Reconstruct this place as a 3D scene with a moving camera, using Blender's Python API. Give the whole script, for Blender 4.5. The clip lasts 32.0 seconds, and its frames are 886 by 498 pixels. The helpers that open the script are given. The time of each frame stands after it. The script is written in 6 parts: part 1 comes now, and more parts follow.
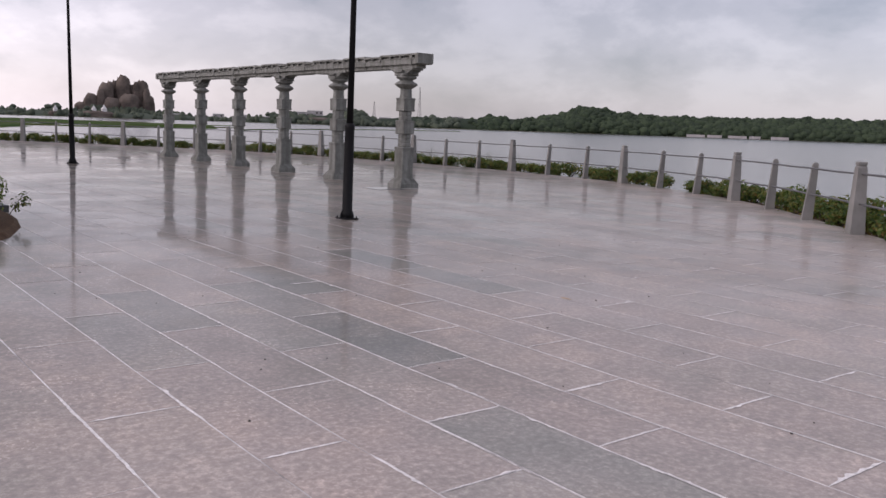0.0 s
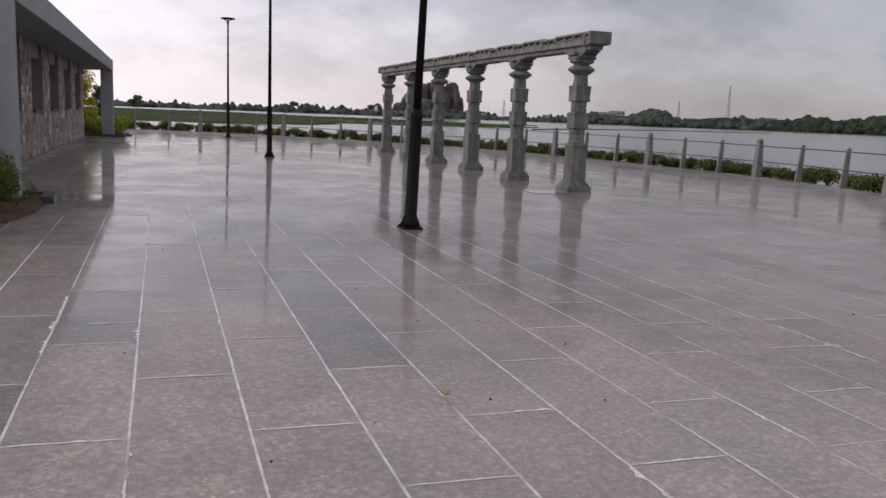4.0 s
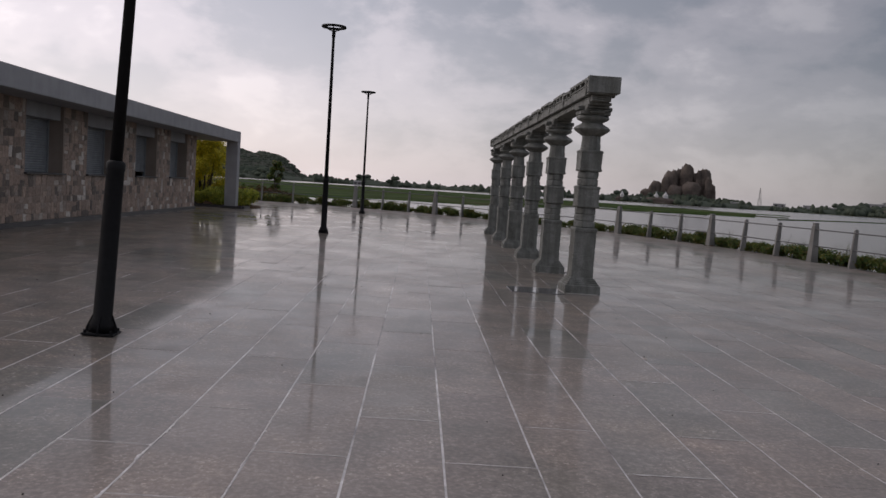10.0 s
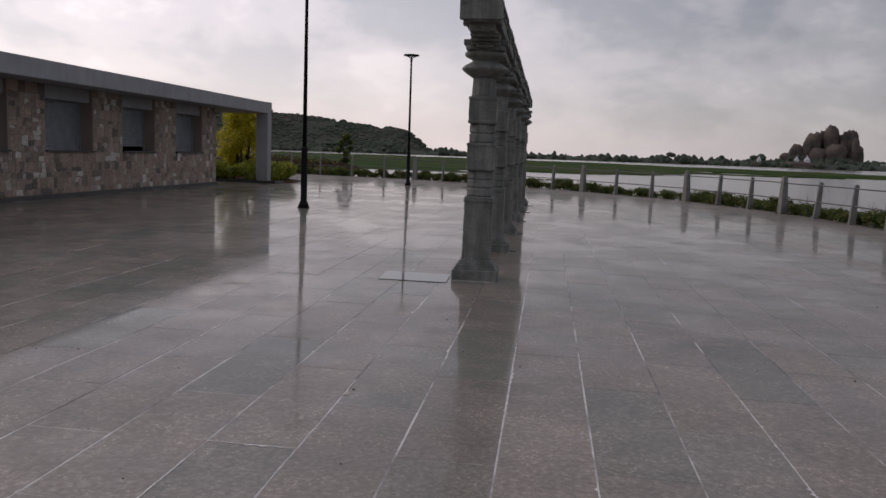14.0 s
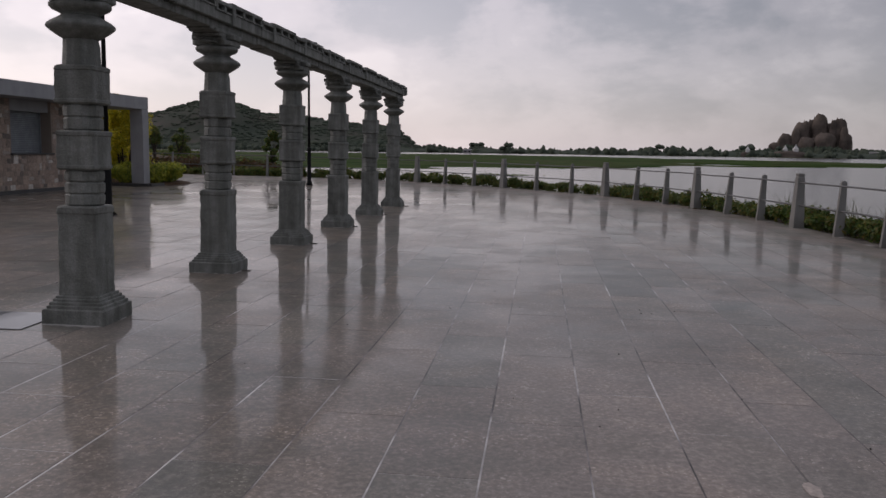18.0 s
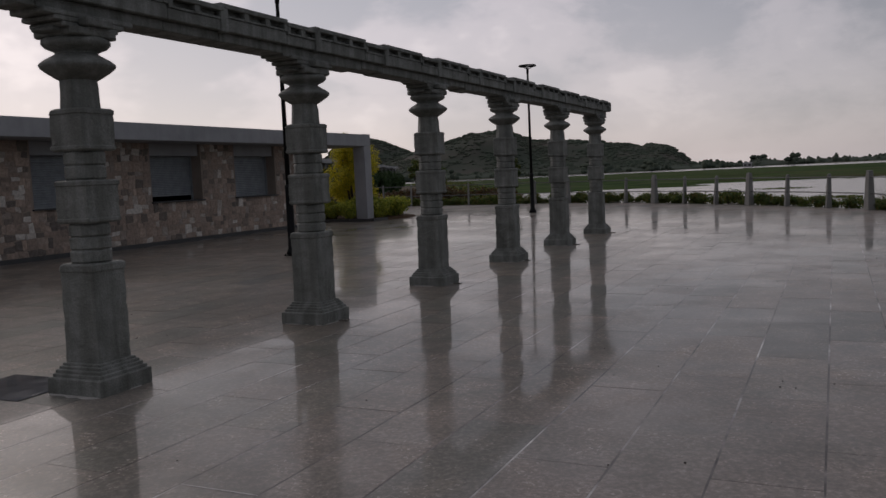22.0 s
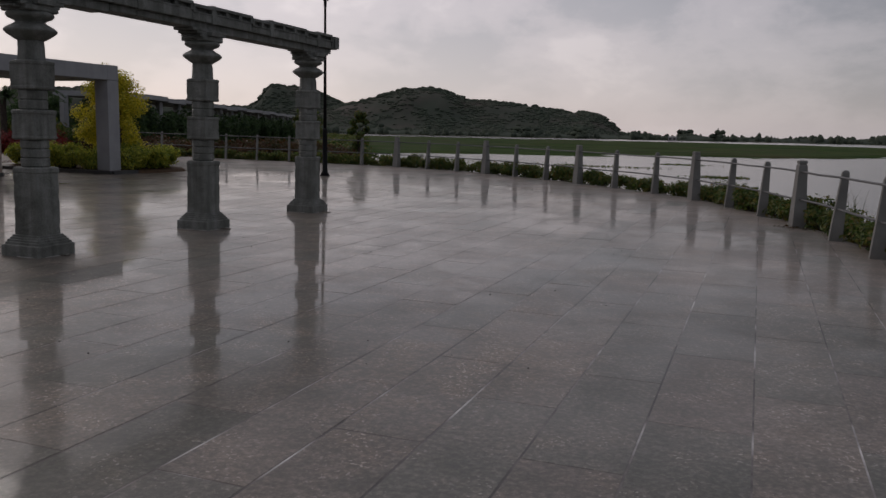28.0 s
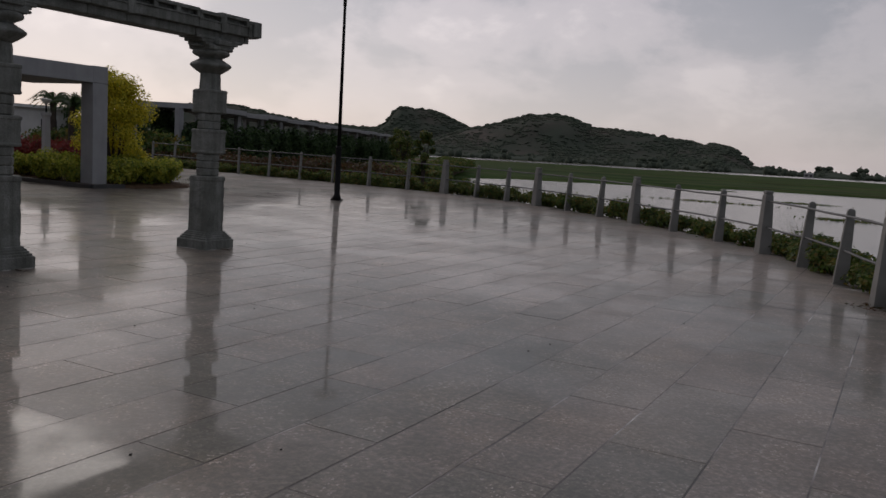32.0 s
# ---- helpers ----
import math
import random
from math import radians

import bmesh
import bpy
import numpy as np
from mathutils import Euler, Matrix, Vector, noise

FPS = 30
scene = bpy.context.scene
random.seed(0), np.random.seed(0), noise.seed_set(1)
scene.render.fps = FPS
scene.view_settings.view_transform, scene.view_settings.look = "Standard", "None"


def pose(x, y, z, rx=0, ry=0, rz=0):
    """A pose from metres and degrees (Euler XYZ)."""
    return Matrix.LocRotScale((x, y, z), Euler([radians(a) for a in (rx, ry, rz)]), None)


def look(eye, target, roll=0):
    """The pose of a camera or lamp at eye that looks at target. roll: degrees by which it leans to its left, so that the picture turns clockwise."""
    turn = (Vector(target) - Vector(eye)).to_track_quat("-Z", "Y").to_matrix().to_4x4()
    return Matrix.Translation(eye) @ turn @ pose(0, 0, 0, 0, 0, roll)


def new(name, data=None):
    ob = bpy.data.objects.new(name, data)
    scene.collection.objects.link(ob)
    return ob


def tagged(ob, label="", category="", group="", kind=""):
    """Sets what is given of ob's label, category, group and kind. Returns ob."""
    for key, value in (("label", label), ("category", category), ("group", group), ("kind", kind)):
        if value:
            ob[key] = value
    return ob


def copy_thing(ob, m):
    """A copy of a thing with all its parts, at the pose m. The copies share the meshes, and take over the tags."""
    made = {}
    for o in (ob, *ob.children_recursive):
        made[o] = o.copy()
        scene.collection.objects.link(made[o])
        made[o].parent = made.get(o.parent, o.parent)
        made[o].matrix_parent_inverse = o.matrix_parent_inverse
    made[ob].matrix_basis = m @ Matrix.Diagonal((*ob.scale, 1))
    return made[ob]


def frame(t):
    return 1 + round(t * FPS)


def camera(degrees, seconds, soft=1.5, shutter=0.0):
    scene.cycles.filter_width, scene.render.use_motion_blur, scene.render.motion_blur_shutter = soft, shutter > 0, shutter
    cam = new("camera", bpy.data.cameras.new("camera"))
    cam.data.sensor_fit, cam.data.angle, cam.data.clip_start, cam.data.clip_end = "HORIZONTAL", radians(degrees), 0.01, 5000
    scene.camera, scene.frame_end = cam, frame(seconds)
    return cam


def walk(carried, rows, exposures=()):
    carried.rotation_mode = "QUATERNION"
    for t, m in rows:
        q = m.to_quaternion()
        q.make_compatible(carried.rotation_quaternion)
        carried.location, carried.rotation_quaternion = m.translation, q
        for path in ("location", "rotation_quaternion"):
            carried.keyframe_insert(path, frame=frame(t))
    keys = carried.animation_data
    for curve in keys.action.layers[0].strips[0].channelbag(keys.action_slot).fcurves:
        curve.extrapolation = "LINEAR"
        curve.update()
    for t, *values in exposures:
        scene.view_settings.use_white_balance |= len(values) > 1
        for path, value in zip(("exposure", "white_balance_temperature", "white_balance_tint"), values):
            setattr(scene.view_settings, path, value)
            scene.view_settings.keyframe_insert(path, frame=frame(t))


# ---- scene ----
cam = camera(55.0, 32.0)
METRES, EYE, TILT, LEAN, TURN = 37.0, 1.5, 0.0, 0.0, -38.6
PATH = [
    (0, (0.427, 0.29, 1.516), (1.66, 1.839, 1.229), 1.9),
    (0.5, (0.935, 0.417, 1.473), (2.066, 2.041, 1.186), 2.0),
    (1, (1.421, 0.438, 1.493), (2.462, 2.121, 1.205), 1.7),
    (1.5, (1.945, 0.512, 1.494), (2.87, 2.258, 1.184), 2.0),
    (2, (2.409, 0.63, 1.517), (3.233, 2.424, 1.197), 2.0),
    (2.5, (2.951, 0.801, 1.488), (3.72, 2.618, 1.161), 2.2),
    (4.5, (4.893, 1.503, 1.449), (5.475, 3.392, 1.144), 2.5),
    (5, (5.373, 1.678, 1.465), (5.911, 3.58, 1.159), 3.0),
    (5.5, (5.8, 1.911, 1.472), (6.305, 3.821, 1.163), 3.0),
    (6, (6.298, 2.095, 1.46), (6.8, 4.005, 1.147), 3.0),
    (6.5, (6.762, 2.393, 1.415), (7.257, 4.303, 1.089), 3.2),
    (7, (7.238, 2.579, 1.42), (7.731, 4.487, 1.077), 3.3),
    (7.5, (7.684, 2.785, 1.435), (8.107, 4.704, 1.06), 3.5),
    (8, (8.136, 3.063, 1.448), (8.385, 5.01, 1.064), 2.1),
    (8.5, (8.586, 3.408, 1.454), (8.699, 5.377, 1.126), 1.4),
    (9, (9.04, 3.664, 1.445), (9.132, 5.656, 1.295), 2.9),
    (9.5, (9.462, 3.931, 1.444), (9.548, 5.926, 1.318), 3.2),
    (10, (9.915, 4.237, 1.455), (9.978, 6.231, 1.31), 3.6),
    (10.5, (10.277, 4.433, 1.434), (10.344, 6.425, 1.27), 3.3),
    (11, (10.716, 4.678, 1.44), (10.735, 6.668, 1.239), 3.2),
    (11.5, (11.142, 5.053, 1.422), (11.057, 7.037, 1.187), 2.9),
    (12, (11.606, 5.386, 1.411), (11.509, 7.369, 1.164), 3.0),
    (12.5, (11.975, 5.753, 1.426), (11.794, 7.73, 1.179), 3.3),
    (13, (12.399, 6.087, 1.463), (12.222, 8.064, 1.221), 3.0),
    (13.5, (12.819, 6.396, 1.494), (12.595, 8.37, 1.259), 2.6),
    (14, (13.2, 6.941, 1.477), (12.964, 8.915, 1.252), 2.0),
    (14.5, (13.617, 7.388, 1.467), (13.477, 9.372, 1.257), 2.7),
    (16.5, (15.196, 8.858, 1.441), (15.049, 10.841, 1.227), 1.6),
    (17, (15.562, 9.358, 1.431), (15.448, 11.342, 1.204), 2.0),
    (17.5, (15.88, 9.837, 1.451), (15.838, 11.822, 1.213), 1.9),
    (18, (16.212, 10.18, 1.489), (15.99, 12.154, 1.257), 0.8),
    (18.5, (16.55, 10.565, 1.492), (16.083, 12.504, 1.351), -1.7),
    (19, (16.812, 10.967, 1.507), (16.306, 12.901, 1.449), -2.5),
    (19.5, (17.036, 11.253, 1.532), (16.375, 13.141, 1.53), -2.5),
    (20, (17.223, 11.368, 1.534), (16.423, 13.201, 1.567), -2.8),
    (20.5, (17.326, 11.46, 1.534), (16.449, 13.257, 1.569), -2.8),
    (21, (17.349, 11.562, 1.535), (16.412, 13.329, 1.498), -2.7),
    (21.5, (17.445, 11.798, 1.508), (16.496, 13.556, 1.409), -3.1),
    (22, (17.563, 12.217, 1.496), (16.725, 14.025, 1.329), -2.7),
    (22.5, (17.836, 12.634, 1.507), (17.034, 14.456, 1.317), -2.2),
    (23, (17.898, 13.238, 1.484), (17.202, 15.102, 1.288), -2.0),
    (23.5, (18.099, 13.776, 1.466), (17.483, 15.669, 1.267), -1.4),
    (24, (18.385, 14.225, 1.474), (17.879, 16.15, 1.271), 0.0),
    (24.5, (18.622, 14.805, 1.508), (18.214, 16.75, 1.281), 1.6),
    (26.5, (19.45, 17.048, 1.443), (18.904, 18.947, 1.134), 1.5),
    (27, (19.657, 17.59, 1.466), (19.037, 19.471, 1.188), 1.2),
    (27.5, (19.78, 18.169, 1.478), (19.098, 20.028, 1.202), 1.2),
    (28, (19.914, 18.764, 1.451), (19.232, 20.624, 1.18), 1.2),
    (28.5, (20.029, 19.378, 1.476), (19.347, 21.242, 1.232), 2.1),
    (29, (20.178, 20.001, 1.473), (19.538, 21.881, 1.235), 2.8),
    (29.5, (20.317, 20.536, 1.451), (19.662, 22.411, 1.221), 3.0),
    (30, (20.433, 21.134, 1.457), (19.747, 22.999, 1.231), 3.0),
    (30.5, (20.597, 21.705, 1.448), (19.852, 23.548, 1.235), 3.1),
    (31, (20.691, 22.288, 1.451), (19.858, 24.094, 1.243), 3.1),
    (31.5, (20.741, 22.895, 1.457), (19.852, 24.674, 1.248), 2.5),
    (32, (20.756, 23.533, 1.471), (19.813, 25.283, 1.247), 3.3),
]
EXPOSURES = [(0, 0.36, 6560, 20), (1, 0.24, 6555, 19), (2, 0.22, 6550, 18), (5, -0.05, 6580, 17), (7.5, -0.06, 6610, 17), (8.6, -0.42, 6630, 15), (13, -0.58, 6650, 14), (17.5, -0.58, 6640, 15), (19.5, -0.85, 6645, 15), (21, -1.04, 6650, 14), (24, -1.0, 6660, 12), (28, -1.02, 6670, 13), (32, -1.08, 6660, 12)]
walk(cam, [(t, look(eye, target, roll)) for t, eye, target, roll in PATH], EXPOSURES)

# ---- world, sun ----
SUN_AZ, SUN_EL = radians(-58), radians(30)
world = bpy.data.worlds.new("overcast_sky")
scene.world = world
world.use_nodes = True
wn = world.node_tree
wn.nodes.clear()


def wnode(kind, **kw):
    n = wn.nodes.new(kind)
    for k, v in kw.items():
        n.inputs[k].default_value = v
    return n


w_out = wnode("ShaderNodeOutputWorld")
sky = wnode("ShaderNodeTexSky")
sky.sky_type, sky.sun_disc = "NISHITA", False
sky.sun_elevation, sky.sun_rotation = SUN_EL, SUN_AZ
sky.dust_density, sky.air_density = 1.0, 1.0
bg_sky = wnode("ShaderNodeBackground", Strength=0.03)
wn.links.new(sky.outputs[0], bg_sky.inputs[0])
# cloud deck: a flat layer seen in perspective, denser overhead, pale at the horizon
tc = wnode("ShaderNodeTexCoord")
sep = wnode("ShaderNodeSeparateXYZ")
wn.links.new(tc.outputs["Generated"], sep.inputs[0])


def wmath(op, a, b=None):
    n = wn.nodes.new("ShaderNodeMath")
    n.operation = op
    for i, v in enumerate((a, b)):
        if v is None:
            continue
        if isinstance(v, (int, float)):
            n.inputs[i].default_value = v
        else:
            wn.links.new(v, n.inputs[i])
    return n.outputs[0]


# broken cloud deck: soft puffs in front of broad darker banks
cm = wnode("ShaderNodeMapping")
cm.inputs["Scale"].default_value = (1.0, 1.0, 2.0)
cm.inputs["Location"].default_value = (0.35, 0.2, 0.0)
wn.links.new(tc.outputs["Generated"], cm.inputs[0])
n1 = wnode("ShaderNodeTexNoise", Scale=5.6, Detail=10.0, Roughness=0.56, Distortion=0.12)
n2 = wnode("ShaderNodeTexNoise", Scale=1.25, Detail=3.0, Roughness=0.5)
wn.links.new(cm.outputs[0], n1.inputs["Vector"])
wn.links.new(cm.outputs[0], n2.inputs["Vector"])
dens = wmath("ADD", wmath("MULTIPLY", n1.outputs["Fac"], 0.63), wmath("MULTIPLY", n2.outputs["Fac"], 0.37))
ramp = wn.nodes.new("ShaderNodeValToRGB")
r = ramp.color_ramp
r.interpolation = "EASE"
r.elements[0].position, r.elements[0].color = 0.42, (1.05, 0.965, 0.985, 1)
r.elements[1].position, r.elements[1].color = 0.585, (0.49, 0.49, 0.54, 1)
e = r.elements.new(0.49)
e.color = (0.78, 0.725, 0.765, 1)
wn.links.new(dens, ramp.inputs[0])
# pale band towards the horizon, brighter on the side of the veiled sun
hz = wnode("ShaderNodeMapRange")
hz.inputs[1].default_value, hz.inputs[2].default_value = 0.02, 0.24
hz.inputs[3].default_value, hz.inputs[4].default_value = 0.7, 0.0
wn.links.new(sep.outputs[2], hz.inputs[0])
side = wmath("ADD", wmath("MULTIPLY", sep.outputs[0], math.sin(SUN_AZ)), wmath("MULTIPLY", sep.outputs[1], math.cos(SUN_AZ)))
glow = wnode("ShaderNodeMapRange")
glow.inputs[1].default_value, glow.inputs[2].default_value = 0.0, 1.0
glow.inputs[3].default_value, glow.inputs[4].default_value = 0.0, 1.12
wn.links.new(side, glow.inputs[0])
high = wnode("ShaderNodeMapRange")
high.inputs[1].default_value, high.inputs[2].default_value = 0.22, 0.48
high.inputs[3].default_value, high.inputs[4].default_value = 1.0, 0.26
wn.links.new(sep.outputs[2], high.inputs[0])
# thinner cloud overhead
zen = wnode("ShaderNodeMapRange")
zen.interpolation_type = "SMOOTHSTEP"
zen.inputs[1].default_value, zen.inputs[2].default_value = 0.48, 0.85
zen.inputs[3].default_value, zen.inputs[4].default_value = 1.0, 1.65
wn.links.new(sep.outputs[2], zen.inputs[0])
lit = wmath("MULTIPLY", wmath("ADD", wmath("MULTIPLY", glow.outputs[0], high.outputs[0]), 0.50), zen.outputs[0])
mixh = wn.nodes.new("ShaderNodeMix")
mixh.data_type = "RGBA"
wn.links.new(hz.outputs[0], mixh.inputs[0])
wn.links.new(ramp.outputs[0], mixh.inputs[6])
mixh.inputs[7].default_value = (0.84, 0.765, 0.80, 1)
bg_cloud = wnode("ShaderNodeBackground")
# cooler light over the lake than on the side of the veiled sun
cool = wnode("ShaderNodeMapRange")
cool.inputs[1].default_value, cool.inputs[2].default_value = -0.2, 0.7
cool.inputs[3].default_value, cool.inputs[4].default_value = 1.0, 0.0
wn.links.new(side, cool.inputs[0])
tintw = wn.nodes.new("ShaderNodeMix")
tintw.data_type, tintw.blend_type = "RGBA", "MULTIPLY"
wn.links.new(cool.outputs[0], tintw.inputs[0])
wn.links.new(mixh.outputs[2], tintw.inputs[6])
tintw.inputs[7].default_value = (0.915, 1.0, 1.055, 1)
wn.links.new(tintw.outputs[2], bg_cloud.inputs[0])
# a heavy bank over the lake
baz, bel = radians(33), radians(24)
toward = wmath("ADD", wmath("ADD", wmath("MULTIPLY", sep.outputs[0], math.sin(baz) * math.cos(bel)), wmath("MULTIPLY", sep.outputs[1], math.cos(baz) * math.cos(bel))), wmath("MULTIPLY", sep.outputs[2], math.sin(bel)))
bank = wnode("ShaderNodeMapRange")
bank.interpolation_type = "SMOOTHSTEP"
bank.inputs[1].default_value, bank.inputs[2].default_value = 0.78, 0.98
bank.inputs[3].default_value, bank.inputs[4].default_value = 0.91, 0.70
wn.links.new(wmath("ADD", toward, wmath("MULTIPLY", wmath("SUBTRACT", dens, 0.5), 0.5)), bank.inputs[0])
wn.links.new(wmath("MULTIPLY", lit, bank.outputs[0]), bg_cloud.inputs[1])
addw = wn.nodes.new("ShaderNodeAddShader")
wn.links.new(bg_sky.outputs[0], addw.inputs[0])
wn.links.new(bg_cloud.outputs[0], addw.inputs[1])
wn.links.new(addw.outputs[0], w_out.inputs[0])

sun = new("sun", bpy.data.lights.new("sun", "SUN"))
sun.data.energy, sun.data.angle, sun.data.color = 0.6, radians(25), (1.0, 0.95, 0.9)
sun.matrix_world = look((60 * math.sin(SUN_AZ), 60 * math.cos(SUN_AZ), 60 * math.tan(SUN_EL)), (0, 0, 0))


# ---- materials ----
def material(name, build):
    m = bpy.data.materials.new(name)
    m.use_nodes = True
    nt = m.node_tree
    b = nt.nodes["Principled BSDF"]
    build(nt, b)
    return m


def nd(nt, kind, **kw):
    n = nt.nodes.new(kind)
    for k, v in kw.items():
        n.inputs[k].default_value = v
    return n


def world_pos(nt, scale=(1, 1, 1)):
    g = nd(nt, "ShaderNodeNewGeometry")
    mp = nd(nt, "ShaderNodeMapping")
    mp.inputs["Scale"].default_value = scale
    nt.links.new(g.outputs["Position"], mp.inputs[0])
    return mp.outputs[0]


def noise_tex(nt, vec, scale, detail=4.0, rough=0.55):
    n = nd(nt, "ShaderNodeTexNoise", Scale=scale, Detail=detail, Roughness=rough)
    nt.links.new(vec, n.inputs["Vector"])
    return n.outputs["Fac"]


def ramp_of(nt, fac, stops):
    n = nt.nodes.new("ShaderNodeValToRGB")
    el = n.color_ramp.elements
    while len(el) < len(stops):
        el.new(0.5)
    for s, (p, c) in zip(el, stops):
        s.position = p
        s.color = (*c, 1) if len(c) == 3 else c
    nt.links.new(fac, n.inputs[0])
    return n.outputs[0]


def mix_rgb(nt, a, b, fac, mode="MIX"):
    n = nt.nodes.new("ShaderNodeMix")
    n.data_type, n.blend_type = "RGBA", mode
    for sock, v in ((n.inputs[0], fac), (n.inputs[6], a), (n.inputs[7], b)):
        if isinstance(v, (int, float)):
            sock.default_value = v
        elif isinstance(v, tuple):
            sock.default_value = (*v, 1)
        else:
            nt.links.new(v, sock)
    return n.outputs[2]


def bump(nt, b, height, strength, dist=0.01):
    n = nd(nt, "ShaderNodeBump", Strength=strength, Distance=dist)
    nt.links.new(height, n.inputs["Height"])
    nt.links.new(n.outputs[0], b.inputs["Normal"])


def maprange(nt, v, a, b_, c, d):
    n = nd(nt, "ShaderNodeMapRange")
    for i, x in enumerate((a, b_, c, d)):
        n.inputs[i + 1].default_value = x
    nt.links.new(v, n.inputs[0])
    return n.outputs[0]


def rain_film(nt, b, piece=None):
    """Rain water over the stone: shallow puddles with a clear rim between merely damp patches."""
    p = world_pos(nt)
    low = noise_tex(nt, p, 0.60, 6.0, 0.66)
    damp = noise_tex(nt, p, 2.3, 4.0, 0.6)
    pool = nd(nt, "ShaderNodeMapRange")
    pool.interpolation_type = "SMOOTHSTEP"
    pool.inputs[1].default_value, pool.inputs[2].default_value = 0.475, 0.575
    nt.links.new(low, pool.inputs[0])

    def blend(amount, wet):
        n = nd(nt, "ShaderNodeMix")
        nt.links.new(pool.outputs[0], n.inputs[0])
        nt.links.new(amount, n.inputs[2])
        n.inputs[3].default_value = wet
        return n.outputs[0]
    b.inputs["Coat IOR"].default_value = 1.33
    # the paving is best drained along the curved railing
    away = nd(nt, "ShaderNodeVectorMath")
    away.operation = "DISTANCE"
    nt.links.new(p, away.inputs[0])
    away.inputs[1].default_value = (-1.0, 26.0, 0.0)
    drained = maprange(nt, away.outputs["Value"], 17.0, 23.5, 0.0, 1.0)

    def less(a_, k):
        n = nd(nt, "ShaderNodeMath")
        n.operation = "MULTIPLY_ADD"
        nt.links.new(drained, n.inputs[0])
        n.inputs[1].default_value = k
        nt.links.new(a_, n.inputs[2])
        return n.outputs[0]
    nt.links.new(less(blend(maprange(nt, damp, 0.35, 0.65, 0.44, 0.57), 0.68), -0.28), b.inputs["Coat Weight"])
    rough = less(blend(maprange(nt, damp, 0.35, 0.65, 0.105, 0.065), 0.04), 0.06)
    if piece is not None:
        n = nd(nt, "ShaderNodeMath")
        n.operation = "ADD"
        nt.links.new(rough, n.inputs[0])
        nt.links.new(maprange(nt, piece, 0.0, 1.0, 0.035, -0.02), n.inputs[1])
        rough = n.outputs[0]
    nt.links.new(rough, b.inputs["Coat Roughness"])


def tile_build(nt, b):
    p = world_pos(nt)
    ob = nd(nt, "ShaderNodeObjectInfo")
    isl = nd(nt, "ShaderNodeNewGeometry")
    grain = noise_tex(nt, world_pos(nt, (1.0, 0.95, 1.0)), 30.0, 5.0, 0.70)
    fine = noise_tex(nt, p, 150.0, 3.0, 0.7)
    fleck = noise_tex(nt, world_pos(nt, (1.0, 0.85, 1.0)), 46.0, 2.0, 0.5)
    big = noise_tex(nt, p, 0.8, 4.0, 0.6)
    base = ramp_of(nt, grain, [(0.28, (0.078, 0.075, 0.066)), (0.44, (0.124, 0.116, 0.102)), (0.55, (0.170, 0.158, 0.138)), (0.70, (0.290, 0.268, 0.236))])
    base = mix_rgb(nt, base, ramp_of(nt, fine, [(0.3, (0.84, 0.84, 0.84)), (0.7, (1.14, 1.14, 1.14))]), 1.0, "MULTIPLY")
    blotch = noise_tex(nt, p, 3.2, 5.0, 0.62)
    patchy = maprange(nt, blotch, 0.44, 0.62, 0.0, 1.0)
    pale = nd(nt, "ShaderNodeMath")
    pale.operation = "MULTIPLY"
    nt.links.new(maprange(nt, fleck, 0.61, 0.67, 0.0, 0.95), pale.inputs[0])
    nt.links.new(patchy, pale.inputs[1])
    base = mix_rgb(nt, base, (0.50, 0.475, 0.455), pale.outputs[0])
    worm = noise_tex(nt, world_pos(nt, (1.05, 0.9, 1.0)), 20.0, 4.0, 0.64)
    base = mix_rgb(nt, base, (0.30, 0.282, 0.268), maprange(nt, worm, 0.54, 0.66, 0.0, 0.42))
    base = mix_rgb(nt, base, ramp_of(nt, blotch, [(0.32, (0.84, 0.86, 0.85)), (0.5, (1.0, 1.0, 1.0)), (0.68, (1.16, 1.12, 1.08))]), 1.0, "MULTIPLY")
    # paler stone at the landward end
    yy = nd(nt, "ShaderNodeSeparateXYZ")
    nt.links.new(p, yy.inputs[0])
    amount = nd(nt, "ShaderNodeMath")
    amount.operation = "ADD"
    end_pale = nd(nt, "ShaderNodeMath")
    end_pale.operation = "ADD"
    nt.links.new(maprange(nt, yy.outputs[1], 0.0, 21.0, 0.38, 0.0), end_pale.inputs[0])
    # less pale on the lake side of that end
    side_pale = nd(nt, "ShaderNodeMath")
    side_pale.operation = "MULTIPLY"
    nt.links.new(maprange(nt, yy.outputs[0], 5.0, 12.0, 0.01, -0.10), side_pale.inputs[0])
    nt.links.new(maprange(nt, yy.outputs[1], 6.0, 10.0, 1.0, 0.0), side_pale.inputs[1])
    nt.links.new(side_pale.outputs[0], end_pale.inputs[1])
    nt.links.new(end_pale.outputs[0], amount.inputs[0])
    nt.links.new(maprange(nt, noise_tex(nt, p, 0.33, 4.0, 0.6), 0.35, 0.65, -0.12, 0.14), amount.inputs[1])
    # paler stone towards the curved railing
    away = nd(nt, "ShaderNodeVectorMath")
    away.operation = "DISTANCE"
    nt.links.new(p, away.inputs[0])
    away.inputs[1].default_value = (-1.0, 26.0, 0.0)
    pale_sum = nd(nt, "ShaderNodeMath")
    pale_sum.operation = "ADD"
    nt.links.new(amount.outputs[0], pale_sum.inputs[0])
    nt.links.new(maprange(nt, away.outputs["Value"], 17.5, 23.0, 0.0, 0.27), pale_sum.inputs[1])
    pale_stone = ramp_of(nt, grain, [(0.28, (0.355, 0.325, 0.320)), (0.50, (0.470, 0.432, 0.424)), (0.70, (0.66, 0.612, 0.600))])
